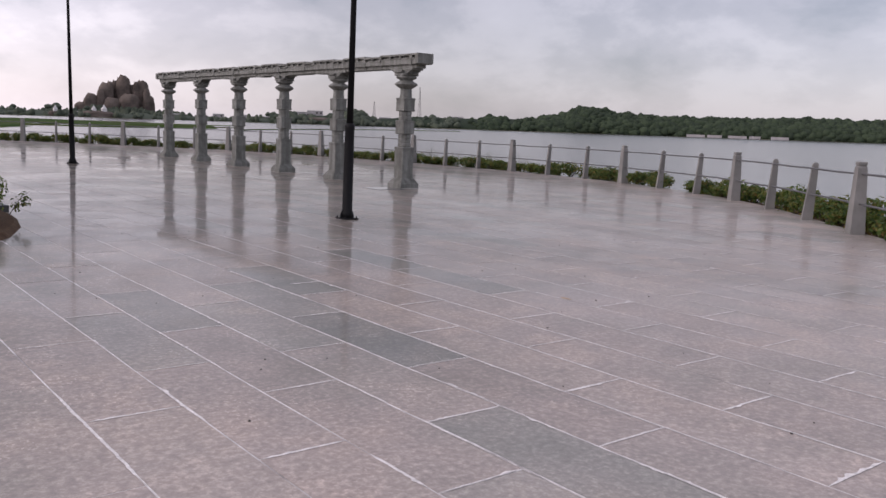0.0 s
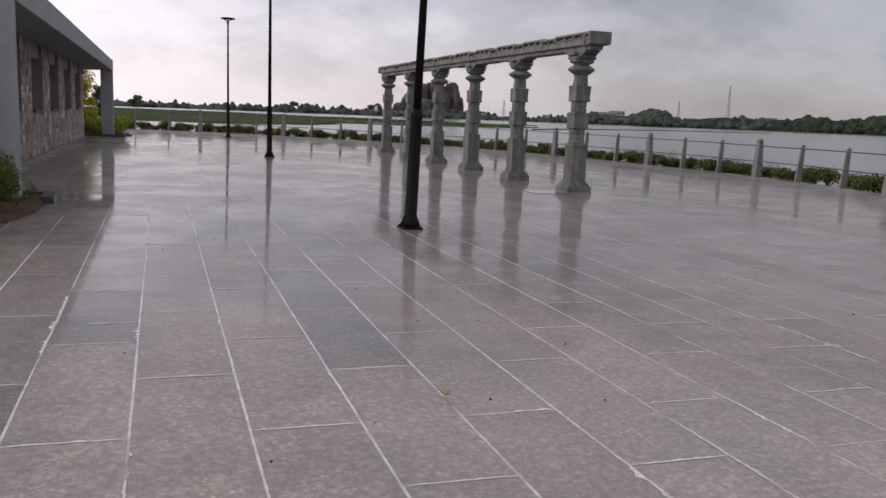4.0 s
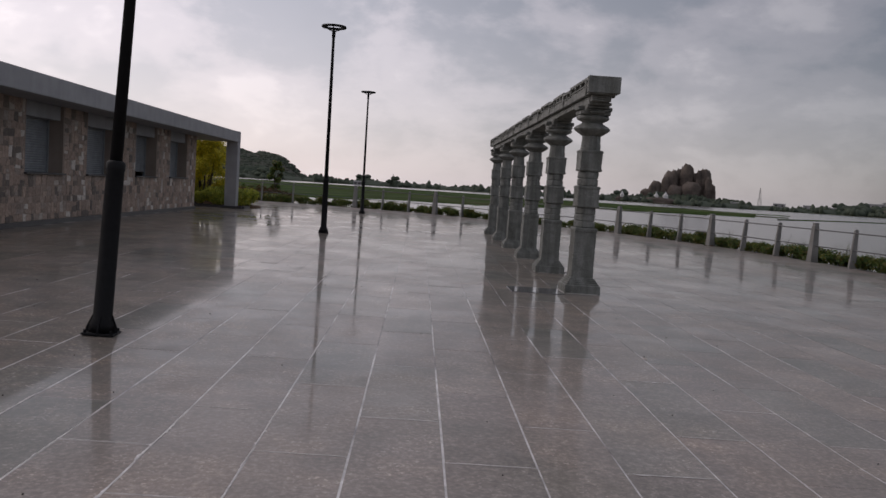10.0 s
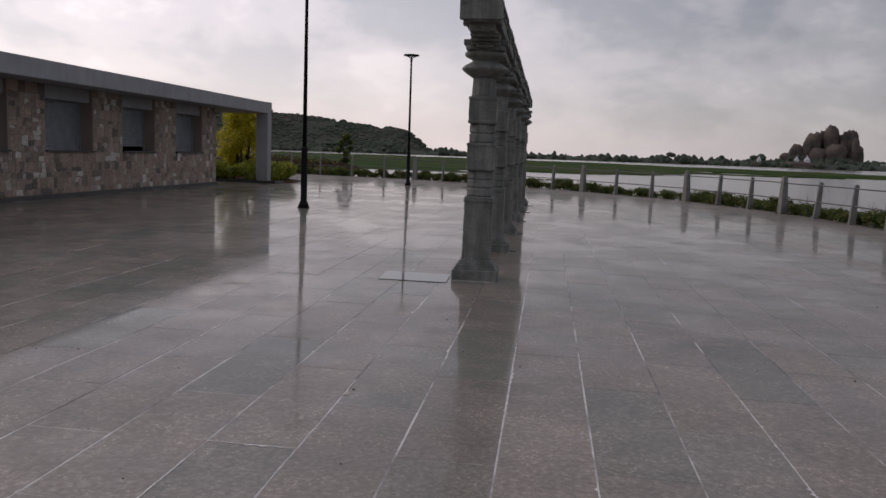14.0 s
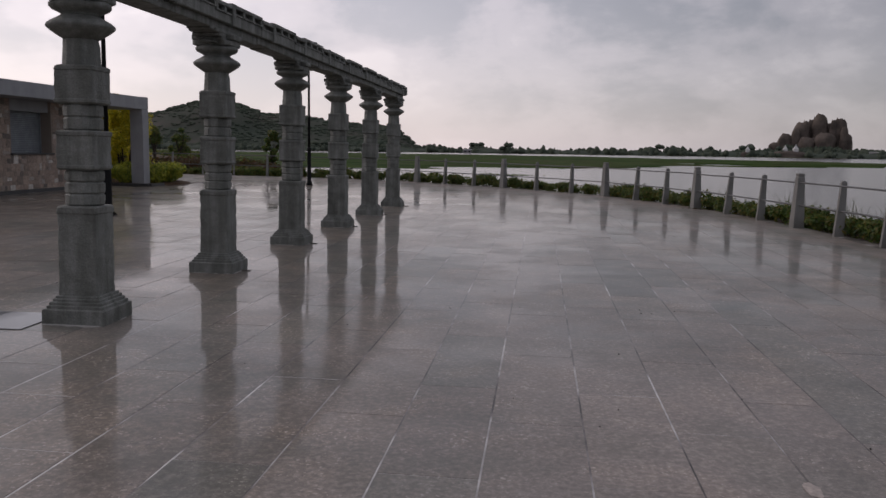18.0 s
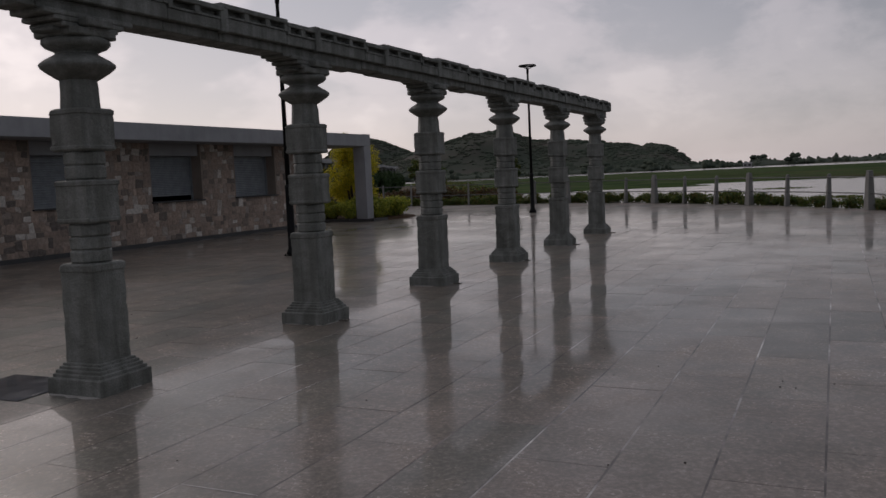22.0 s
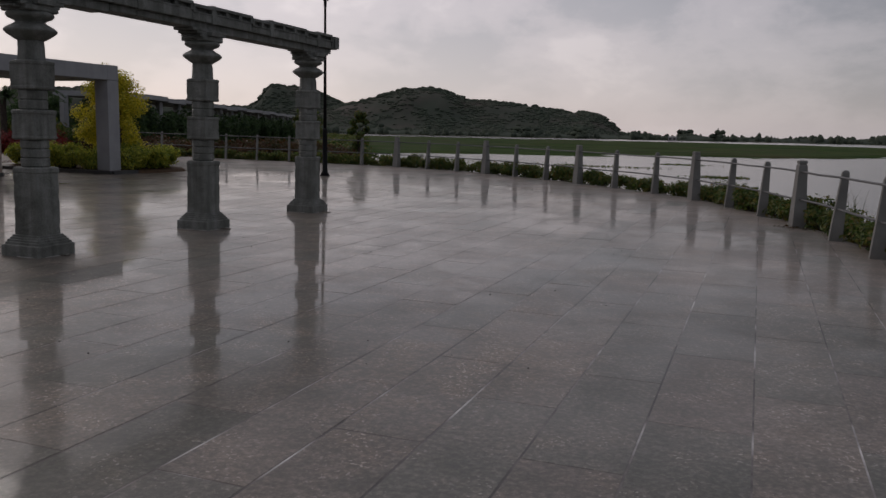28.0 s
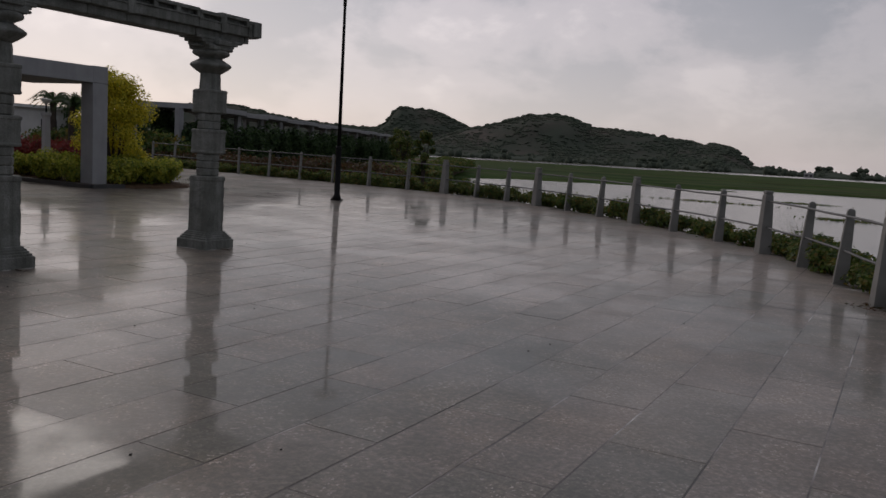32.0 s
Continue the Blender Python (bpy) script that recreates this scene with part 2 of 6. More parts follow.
    base = mix_rgb(nt, base, pale_stone, pale_sum.outputs[0])
    rnd = nd(nt, "ShaderNodeMath")
    rnd.operation = "ADD"
    nt.links.new(ob.outputs["Random"], rnd.inputs[0])
    nt.links.new(isl.outputs["Random Per Island"], rnd.inputs[1])
    fr = nd(nt, "ShaderNodeMath")
    fr.operation = "FRACT"
    nt.links.new(rnd.outputs[0], fr.inputs[0])
    tint = ramp_of(nt, fr.outputs[0], [(0.0, (0.94, 0.895, 0.865)), (0.45, (1.03, 0.985, 0.955)), (0.70, (1.09, 1.03, 0.985)), (0.80, (0.95, 0.955, 0.925)), (0.90, (0.85, 0.872, 0.845)), (1.0, (0.70, 0.735, 0.715))])
    base = mix_rgb(nt, base, tint, 1.0, "MULTIPLY")
    wear = ramp_of(nt, big, [(0.3, (0.86, 0.88, 0.85)), (0.5, (1.0, 0.98, 0.955)), (0.72, (1.15, 1.08, 1.01))])
    base = mix_rgb(nt, base, wear, 1.0, "MULTIPLY")
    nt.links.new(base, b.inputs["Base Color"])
    nt.links.new(maprange(nt, grain, 0.3, 0.7, 0.34, 0.56), b.inputs["Roughness"])
    b.inputs["Specular IOR Level"].default_value = 0.12
    rain_film(nt, b, fr.outputs[0])
    bump(nt, b, grain, 0.22, 0.004)


def grout_build(nt, b):
    p = world_pos(nt)
    n = noise_tex(nt, p, 1.1, 3.0)
    far = noise_tex(nt, p, 9.0, 3.0)
    sep_ = nd(nt, "ShaderNodeSeparateXYZ")
    nt.links.new(p, sep_.inputs[0])
    lay = maprange(nt, sep_.outputs[1], 8.0, 17.0, 0.20, -0.04)
    s = nd(nt, "ShaderNodeMath")
    s.operation = "ADD"
    nt.links.new(n, s.inputs[0])
    nt.links.new(lay, s.inputs[1])
    c = ramp_of(nt, s.outputs[0], [(0.40, (0.12, 0.108, 0.10)), (0.50, (0.30, 0.265, 0.25)), (0.64, (0.82, 0.79, 0.77))])
    nt.links.new(mix_rgb(nt, c, ramp_of(nt, far, [(0.3, (0.55, 0.55, 0.55)), (0.7, (1, 1, 1))]), 1.0, "MULTIPLY"), b.inputs["Base Color"])
    b.inputs["Roughness"].default_value = 0.5
    b.inputs["Specular IOR Level"].default_value = 0.12
    rain_film(nt, b)


def granite_build(nt, b):
    p = world_pos(nt)
    fine = noise_tex(nt, p, 70.0, 4.0, 0.7)
    mid = noise_tex(nt, p, 5.0, 4.0, 0.6)
    c = ramp_of(nt, fine, [(0.3, (0.19, 0.196, 0.182)), (0.5, (0.25, 0.256, 0.236)), (0.72, (0.32, 0.322, 0.298))])
    c = mix_rgb(nt, c, ramp_of(nt, mid, [(0.3, (0.62, 0.62, 0.60)), (0.65, (1.05, 1.05, 1.05))]), 1.0, "MULTIPLY")
    streak = noise_tex(nt, world_pos(nt, (9, 9, 0.7)), 1.0, 3.0)
    c = mix_rgb(nt, c, ramp_of(nt, streak, [(0.40, (0.66, 0.66, 0.64)), (0.6, (1, 1, 1))]), 1.0, "MULTIPLY")
    nt.links.new(c, b.inputs["Base Color"])
    b.inputs["Roughness"].default_value = 0.62
    worn = noise_tex(nt, p, 16.0, 5.0, 0.65)
    s = nd(nt, "ShaderNodeMath")
    s.operation = "MULTIPLY_ADD"
    nt.links.new(worn, s.inputs[0])
    s.inputs[1].default_value = 2.2
    nt.links.new(fine, s.inputs[2])
    bump(nt, b, s.outputs[0], 0.75, 0.011)


def concrete(c0, c1, rough=0.75):
    def f(nt, b):
        p = world_pos(nt)
        n = noise_tex(nt, p, 1.6, 5.0, 0.6)
        g = noise_tex(nt, p, 60.0, 3.0, 0.6)
        c = ramp_of(nt, n, [(0.3, c0), (0.7, c1)])
        streak = noise_tex(nt, world_pos(nt, (5, 5, 0.35)), 1.0, 3.0)
        c = mix_rgb(nt, c, ramp_of(nt, streak, [(0.35, (0.93, 0.93, 0.93)), (0.6, (1, 1, 1))]), 1.0, "MULTIPLY")
        nt.links.new(c, b.inputs["Base Color"])
        b.inputs["Roughness"].default_value = rough
        bump(nt, b, g, 0.2, 0.004)
    return f


def rubble_build(nt, b):
    g = nd(nt, "ShaderNodeObjectInfo")
    isl = nd(nt, "ShaderNodeNewGeometry")
    s = nd(nt, "ShaderNodeMath")
    s.operation = "ADD"
    nt.links.new(g.outputs["Random"], s.inputs[0])
    nt.links.new(isl.outputs["Random Per Island"], s.inputs[1])
    f = nd(nt, "ShaderNodeMath")
    f.operation = "FRACT"
    nt.links.new(s.outputs[0], f.inputs[0])
    c = ramp_of(nt, f.outputs[0], [(0.0, (0.16, 0.135, 0.120)), (0.13, (0.24, 0.195, 0.165)), (0.30, (0.43, 0.32, 0.255)), (0.48, (0.33, 0.255, 0.21)), (0.66, (0.50, 0.375, 0.30)), (0.82, (0.34, 0.285, 0.245)), (0.87, (0.48, 0.415, 0.365)), (0.93, (0.72, 0.66, 0.60)), (1.0, (0.62, 0.57, 0.52))])
    p = world_pos(nt)
    n = noise_tex(nt, p, 14.0, 5.0, 0.65)
    c = mix_rgb(nt, c, ramp_of(nt, n, [(0.3, (0.62, 0.62, 0.62)), (0.7, (1.2, 1.2, 1.2))]), 1.0, "MULTIPLY")
    nt.links.new(c, b.inputs["Base Color"])
    b.inputs["Roughness"].default_value = 0.8
    bump(nt, b, n, 0.5, 0.01)


def plain(col, rough=0.6, metal=0.0, var=0.25, scale=8.0):
    def f(nt, b):
        n = noise_tex(nt, world_pos(nt), scale, 4.0)
        lo = tuple(v * (1 - var) for v in col)
        hi = tuple(v * (1 + var) for v in col)
        nt.links.new(ramp_of(nt, n, [(0.3, lo), (0.7, hi)]), b.inputs["Base Color"])
        b.inputs["Roughness"].default_value = rough
        b.inputs["Metallic"].default_value = metal
        b.inputs["Specular IOR Level"].default_value = 0.25
    return f


def leaf(cols, rough=0.5):
    def f(nt, b):
        isl = nd(nt, "ShaderNodeNewGeometry")
        ob = nd(nt, "ShaderNodeObjectInfo")
        s = nd(nt, "ShaderNodeMath")
        s.operation = "MULTIPLY_ADD"
        nt.links.new(ob.outputs["Random"], s.inputs[0])
        s.inputs[1].default_value = 0.35
        nt.links.new(isl.outputs["Random Per Island"], s.inputs[2])
        f_ = nd(nt, "ShaderNodeMath")
        f_.operation = "FRACT"
        nt.links.new(s.outputs[0], f_.inputs[0])
        k = len(cols) - 1
        nt.links.new(ramp_of(nt, f_.outputs[0], [(i / k, c) for i, c in enumerate(cols)]), b.inputs["Base Color"])
        b.inputs["Roughness"].default_value = rough
        b.inputs["Specular IOR Level"].default_value = 0.15 if rough > 0.8 else 0.4
        if rough <= 0.8:
            tr = nd(nt, "ShaderNodeBsdfTranslucent")
            nt.links.new(b.inputs["Base Color"].links[0].from_socket, tr.inputs[0])
            mx = nd(nt, "ShaderNodeMixShader", Fac=0.5)
            nt.links.new(b.outputs[0], mx.inputs[1])
            nt.links.new(tr.outputs[0], mx.inputs[2])
            nt.links.new(mx.outputs[0], nt.nodes["Material Output"].inputs[0])
    return f


def water_build(nt, b):
    b.inputs["Base Color"].default_value = (0.07, 0.065, 0.065, 1)
    b.inputs["IOR"].default_value = 1.33
    b.inputs["Roughness"].default_value = 0.16
    n = noise_tex(nt, world_pos(nt, (0.5, 1.3, 1)), 1.4, 3.0)
    bump(nt, b, n, 0.6, 0.06)


def land(cols, scale, rough=0.9, bumpy=0.0):
    def f(nt, b):
        n = noise_tex(nt, world_pos(nt), scale, 6.0, 0.62)
        k = len(cols) - 1
        nt.links.new(ramp_of(nt, n, [(0.3 + 0.4 * i / k, c) for i, c in enumerate(cols)]), b.inputs["Base Color"])
        b.inputs["Roughness"].default_value = rough
        b.inputs["Specular IOR Level"].default_value = 0.1
        if bumpy:
            bump(nt, b, n, 0.8, bumpy)
    return f


def marsh_build(nt, b):
    n = noise_tex(nt, world_pos(nt, (0.18, 1.0, 1)), 0.10, 5.0, 0.65)
    g = noise_tex(nt, world_pos(nt, (0.4, 1.0, 1)), 0.45, 5.0, 0.68)
    c = ramp_of(nt, n, [(0.30, (0.020, 0.040, 0.011)), (0.43, (0.032, 0.068, 0.014)), (0.52, (0.052, 0.086, 0.020)), (0.60, (0.060, 0.066, 0.028)), (0.70, (0.085, 0.072, 0.042))])
    c = mix_rgb(nt, c, ramp_of(nt, g, [(0.3, (0.5, 0.5, 0.5)), (0.7, (1.4, 1.35, 1.3))]), 1.0, "MULTIPLY")
    nt.links.new(c, b.inputs["Base Color"])
    b.inputs["Roughness"].default_value = 0.95
    b.inputs["Specular IOR Level"].default_value = 0.05


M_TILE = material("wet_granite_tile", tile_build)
M_GROUT = material("cement_grout", grout_build)
M_GRANITE = material("carved_granite", granite_build)
M_ROOF = material("grey_render", concrete((0.30, 0.30, 0.31), (0.39, 0.39, 0.40)))
M_POSTC = material("post_concrete", concrete((0.17, 0.166, 0.155), (0.27, 0.262, 0.245)))
M_PLINTH = material("dark_kerb", concrete((0.035, 0.035, 0.038), (0.07, 0.07, 0.07), 0.4))
M_RUBBLE = material("rubble_stone", rubble_build)
M_MORTAR = material("mortar", concrete((0.28, 0.225, 0.185), (0.36, 0.29, 0.245)))
M_BLACK = material("black_paint", plain((0.006, 0.006, 0.007), 0.65, 0.0, 0.3, 20))
M_RAIL = material("galvanised_rail", plain((0.13, 0.13, 0.13), 0.5, 0.3, 0.25, 30))
M_SHUTTER = material("shutter_steel", plain((0.30, 0.32, 0.34), 0.45, 0.2, 0.15, 6))
# near-black colour puts the shade of unlit rooms into the surface
M_DARK = material("interior_shade", plain((0.02, 0.02, 0.02), 0.9))
M_LENS = material("lamp_diffuser", plain((0.55, 0.55, 0.54), 0.4))
M_CEMENT = material("pale_cement", concrete((0.30, 0.285, 0.265), (0.46, 0.44, 0.41), 0.6))
M_SOIL = material("wet_soil", land([(0.045, 0.028, 0.018), (0.085, 0.052, 0.032), (0.12, 0.08, 0.05)], 9.0, 0.8, 0.03))
M_HEDGE = material("hedge_leaf", leaf([(0.035, 0.065, 0.016), (0.065, 0.115, 0.025), (0.105, 0.165, 0.034), (0.16, 0.185, 0.042), (0.22, 0.15, 0.04)]))
M_SHRUB = material("shrub_leaf", leaf([(0.13, 0.19, 0.028), (0.26, 0.32, 0.045), (0.43, 0.44, 0.06), (0.56, 0.51, 0.075)]))
M_BEDLEAF = material("bed_leaf", leaf([(0.05, 0.085, 0.018), (0.09, 0.145, 0.026), (0.15, 0.20, 0.035), (0.24, 0.26, 0.045)]))
M_GOLD = material("golden_leaf", leaf([(0.30, 0.32, 0.03), (0.50, 0.46, 0.04), (0.68, 0.58, 0.05), (0.80, 0.66, 0.06)]))
M_DKLEAF = material("dark_leaf", leaf([(0.036, 0.07, 0.028), (0.06, 0.11, 0.038), (0.09, 0.145, 0.05)]))
M_REDLEAF = material("red_leaf", leaf([(0.18, 0.025, 0.025), (0.28, 0.04, 0.035), (0.12, 0.045, 0.03)]))
M_BARK = material("bark", plain((0.07, 0.055, 0.045), 0.9))
M_WATER = material("lake_water", water_build)
M_MARSH = material("marsh_grass", marsh_build)
M_LAND = material("shore_land", land([(0.035, 0.05, 0.025), (0.07, 0.075, 0.04), (0.11, 0.09, 0.06)], 0.02))
M_HILL = material("hill_scrub", land([(0.050, 0.064, 0.049), (0.058, 0.070, 0.054), (0.068, 0.074, 0.059), (0.086, 0.081, 0.068), (0.135, 0.112, 0.098)], 0.016, 0.95, 2.0))
M_SCRUB = material("hill_bushes", land([(0.060, 0.078, 0.057), (0.072, 0.088, 0.065), (0.084, 0.094, 0.071), (0.100, 0.098, 0.078)], 0.016, 0.95))
M_FARTREE = material("far_foliage", leaf([(0.060, 0.075, 0.056), (0.074, 0.090, 0.066), (0.090, 0.106, 0.074)], 0.9))
M_ROCK = material("tan_boulder", land([(0.072, 0.060, 0.054), (0.135, 0.110, 0.094), (0.20, 0.165, 0.143)], 0.10, 0.9, 0.8))
M_WHITE = material("whitewash", plain((0.72, 0.70, 0.68), 0.7, 0.0, 0.1, 1.0))
M_FARWALL = material("far_wall", plain((0.42, 0.40, 0.40), 0.8, 0.0, 0.15, 0.2))
M_GARDEN = material("garden_ground", land([(0.05, 0.055, 0.03), (0.09, 0.07, 0.045), (0.13, 0.08, 0.05)], 0.5))


# ---- geometry helpers ----
class Geo:
    """Vertices and faces of one mesh."""

    def __init__(self):
        self.v, self.f = [], []

    def add(self, verts, faces):
        o = len(self.v)
        self.v += [tuple(p) for p in verts]
        self.f += [tuple(i + o for i in f) for f in faces]
        return self

    def box(self, x0, x1, y0, y1, z0, z1, bevel=0.0):
        if bevel <= 0:
            v = [(x, y, z) for z in (z0, z1) for x, y in ((x0, y0), (x1, y0), (x1, y1), (x0, y1))]
            return self.add(v, [(3, 2, 1, 0), (4, 5, 6, 7), (0, 1, 5, 4), (1, 2, 6, 5), (2, 3, 7, 6), (3, 0, 4, 7)])
        b = bevel
        rings = []
        for z, d in ((z0, b), (z0 + b, 0), (z1 - b, 0), (z1, b)):
            c = b * 0.6 + d * 0.4 if d else b
            X0, X1, Y0, Y1 = x0 + d, x1 - d, y0 + d, y1 - d
            k = b if not d else b * 0.5
            rings.append([(X0 + k, Y0, z), (X1 - k, Y0, z), (X1, Y0 + k, z), (X1, Y1 - k, z), (X1 - k, Y1, z), (X0 + k, Y1, z), (X0, Y1 - k, z), (X0, Y0 + k, z)])
        return self.loft(rings)

    def loft(self, rings, caps=True, closed=True):
        n = len(rings[0])
        v = [p for r_ in rings for p in r_]
        f = []
        for k in range(len(rings) - 1):
            for i in range(n if closed else n - 1):
                j = (i + 1) % n
                f.append((k * n + i, k * n + j, (k + 1) * n + j, (k + 1) * n + i))
        if caps:
            f.append(tuple(range(n))[::-1])
            f.append(tuple(range((len(rings) - 1) * n, len(rings) * n)))
        return self.add(v, f)

    def tube(self, a, b, r0, r1=None, n=10):
        a, b = Vector(a), Vector(b)
        q = (b - a).to_track_quat("Z", "Y").to_matrix()
        r1 = r0 if r1 is None else r1
        rings = [[c + q @ Vector((rr * math.cos(2 * math.pi * i / n), rr * math.sin(2 * math.pi * i / n), 0)) for i in range(n)] for c, rr in ((a, r0), (b, r1))]
        return self.loft(rings)

    def mesh(self, name, mat, smooth=False):
        me = bpy.data.meshes.new(name)
        me.from_pydata(self.v, [], self.f)
        me.materials.append(mat)
        if smooth:
            me.polygons.foreach_set("use_smooth", [True] * len(me.polygons))
        me.update()
        return me


def part(name, geo, mat, parent, label="", smooth=False):
    ob = new(name, geo if isinstance(geo, bpy.types.Mesh) else geo.mesh(name, mat, smooth))
    ob.parent = parent
    return tagged(ob, label)


def thing(name, label, category, m=None, group="", kind=""):
    ob = new(name)
    ob.empty_display_size = 0.2
    if m is not None:
        ob.matrix_world = m
    return tagged(ob, label, category, group, kind)


def solo(name, geo, mat, label, category, kind="", smooth=False, group=""):
    ob = new(name, geo.mesh(name, mat, smooth))
    return tagged(ob, label, category, group, kind)


SLOPE = -0.01


def gz(x, y=0.0):
    """Height of the paved terrace, which drains towards the lake."""
    return SLOPE * (x - 12.4)


# ---- terrace, lake ----
WATER_Z = -1.3
# larger posts of the railing, from the near end round to the garden
BIG = [(9.6, 1.9), (14.27, 6.92), (18.8, 12.1), (21.42, 17.75), (22.25, 23.75), (21.76, 29.32), (20.62, 35.0), (18.48, 40.4), (14.74, 44.75), (10.75, 48.0), (6.5, 49.8), (1.51, 50.05), (-3.09, 49.95), (-7.79, 49.8)]


def on_ring(u, out=0.0):
    """A point of the smooth line through the larger posts, and its outward offset."""
    i = min(max(int(math.floor(u)), 0), len(BIG) - 2)
    t = u - i
    g = [Vector(BIG[min(max(i + k, 0), len(BIG) - 1)]) for k in (-1, 0, 1, 2)]
    p = 0.5 * (2 * g[1] + (g[2] - g[0]) * t + (2 * g[0] - 5 * g[1] + 4 * g[2] - g[3]) * t * t + (3 * g[1] - g[0] - 3 * g[2] + g[3]) * t ** 3)
    d = 0.5 * ((g[2] - g[0]) + 2 * (2 * g[0] - 5 * g[1] + 4 * g[2] - g[3]) * t + 3 * (3 * g[1] - g[0] - 3 * g[2] + g[3]) * t * t)
    n = Vector((d.y, -d.x)).normalized()
    return p.x + n.x * out, p.y + n.y * out, math.degrees(math.atan2(n.y, n.x))


EDGE = [on_ring(i / 12, 0.22)[:2] for i in range(12 * (len(BIG) - 1) + 1)]
TURN_I = max(range(len(EDGE)), key=lambda i: EDGE[i][0])
LOWER, UPPER = EDGE[:TURN_I + 1], EDGE[TURN_I:][::-1]


def edge_y(x, sign):
    """Where the paving ends, on the near or far side."""
    line = UPPER if sign > 0 else LOWER
    return float(np.interp(x, [p[0] for p in line], [p[1] for p in line]))


floor = thing("floor", "wet polished granite paving of a lakeside terrace", "floor", kind="structure")
GAP, CROSS = 0.010, 0.006
# long joints from the kiosk side towards the lake; the first one has number -2
ROWS = [1.49, 1.96, 2.385, 2.84, 3.315, 3.79, 4.28, 4.77, 5.26, 5.735, 6.22, 6.71, 7.19, 7.67, 8.14, 8.62, 9.13, 9.63, 10.125, 10.62, 11.08, 11.58, 12.04, 12.53, 13.02, 13.495, 13.98, 14.48, 14.97, 15.48, 15.97, 16.49, 16.99, 17.51, 17.97, 18.46, 18.95, 19.44, 19.98]
# cross joints of the two alternating kinds of row
BOND = {1: ((0, 3.40), (1, 4.90), (2, 6.42), (4, 9.34), (6, 12.41), (7, 13.98), (10, 18.57), (11, 20.12), (12, 21.7), (13, 23.3), (14, 24.85), (15, 26.45), (16, 28.03)), 0: ((0, 2.73), (1, 4.22), (2, 5.715), (4, 8.57), (5, 10.09), (7, 13.23), (8, 14.84), (10, 18.05), (11, 19.32), (12, 20.9), (13, 22.5), (14, 24.05), (15, 25.7), (16, 27.2))}


def row_x(k):
    """Place of the long joint number k."""
    i = k + 2
    if i < 0:
        return ROWS[0] + 0.4785 * i
    if i >= len(ROWS):
        return ROWS[-1] + 0.505 * (i - len(ROWS) + 1)
    return ROWS[i]


def cross_y(k, n):
    """Place of the cross joint number n in the row that begins at joint k."""
    pts = BOND[k % 2]
    if n < 0:
        return pts[0][1] + 1.5 * n
    if n > 16:
        return pts[-1][1] + 1.55 * (n - 16)
    return float(np.interp(n, [p[0] for p in pts], [p[1] for p in pts]))


bed = Geo()
ring = EDGE + [(-9, 50.0), (-9, -14), (9.8, -14)]
top = [(x, y, gz(x) + 0.0027) for x, y in ring]
low = [(x, y, -1.6) for x, y in ring]
bed.loft([low, top])
part("bed", bed, M_GROUT, floor, "pale cement joints between the slabs")

slab_near, slab_rest = [], Geo()
for k in range(-24, 45):
    xa, xb = row_x(k) + GAP / 2, row_x(k + 1) - GAP / 2
    xm = (xa + xb) / 2
    if xb >= EDGE[TURN_I][0] - 0.02:
        continue
    hi_a, hi_b = edge_y(xa, 1), edge_y(xb, 1)
    lo_a, lo_b = (edge_y(xa, -1), edge_y(xb, -1)) if xa > 9.8 else (-9.0, -9.0)
    for j in range(-9, 34):
        ya, yb = cross_y(k, j) + CROSS / 2, cross_y(k, j + 1) - CROSS / 2
        if yb < min(lo_a, lo_b) or ya > max(hi_a, hi_b):
            continue
        a0, b0 = max(ya, lo_a), max(ya, lo_b)
        a1, b1 = min(yb, hi_a), min(yb, hi_b)
        if a1 <= a0 + 0.02 and b1 <= b0 + 0.02:
            continue
        a1, b1 = max(a1, a0 + 0.004), max(b1, b0 + 0.004)
        if -7 < xm < 1.9 and 17.0 < (ya + yb) / 2 < 35.2:
            continue
        full = a0 == ya and b0 == ya and a1 == yb and b1 == yb
        d = abs((xm - 1.0) * 22 - ((ya + yb) / 2 - 2.5) * 19) / math.hypot(22, 19)
        if full and d < 3.1 and 2.4 < xm < 19.5 and len(slab_near) < 300:
            slab_near.append((xa, xb, ya, yb))
        else:
            z = random.uniform(-0.0008, 0.0008)
            p = [(xa, a0), (xb, b0), (xb, b1), (xa, a1)]
            slab_rest.add([(x_, y_, gz(x_) - 0.003) for x_, y_ in p] + [(x_, y_, gz(x_) + 0.004 + z) for x_, y_ in p], [(4, 5, 6, 7), (0, 1, 5, 4), (1, 2, 6, 5), (2, 3, 7, 6), (3, 0, 4, 7)])
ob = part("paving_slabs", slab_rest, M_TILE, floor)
tagged(ob, kind="stuff")

lake_o = Geo().add([(-3000, -600, WATER_Z), (3200, -600, WATER_Z), (3200, 3200, WATER_Z), (-3000, 3200, WATER_Z)], [(0, 1, 2, 3)])
solo("water", lake_o, M_WATER, "calm grey lake water under an overcast sky", "lake", kind="structure")

# ---- colonnade ----
COL_X, COL_Y, COL_D, COL_N = 12.39, 16.945, 3.048, 6
Z_COL = gz(COL_X)


def sq(h, z, ch=0.0):
    """A square ring of half width h with cut corners."""
    c = max(ch, 0.004)
    return [(h - c, -h, z), (h, -h + c, z), (h, h - c, z), (h - c, h, z), (-h + c, h, z), (-h, h - c, z), (-h, -h + c, z), (-h + c, -h, z)]


def octo(r_, z):
    return [(r_ * math.cos(radians(-67.5 + 45 * i)) * 1.06, r_ * math.sin(radians(-67.5 + 45 * i)) * 1.06, z) for i in range(8)]


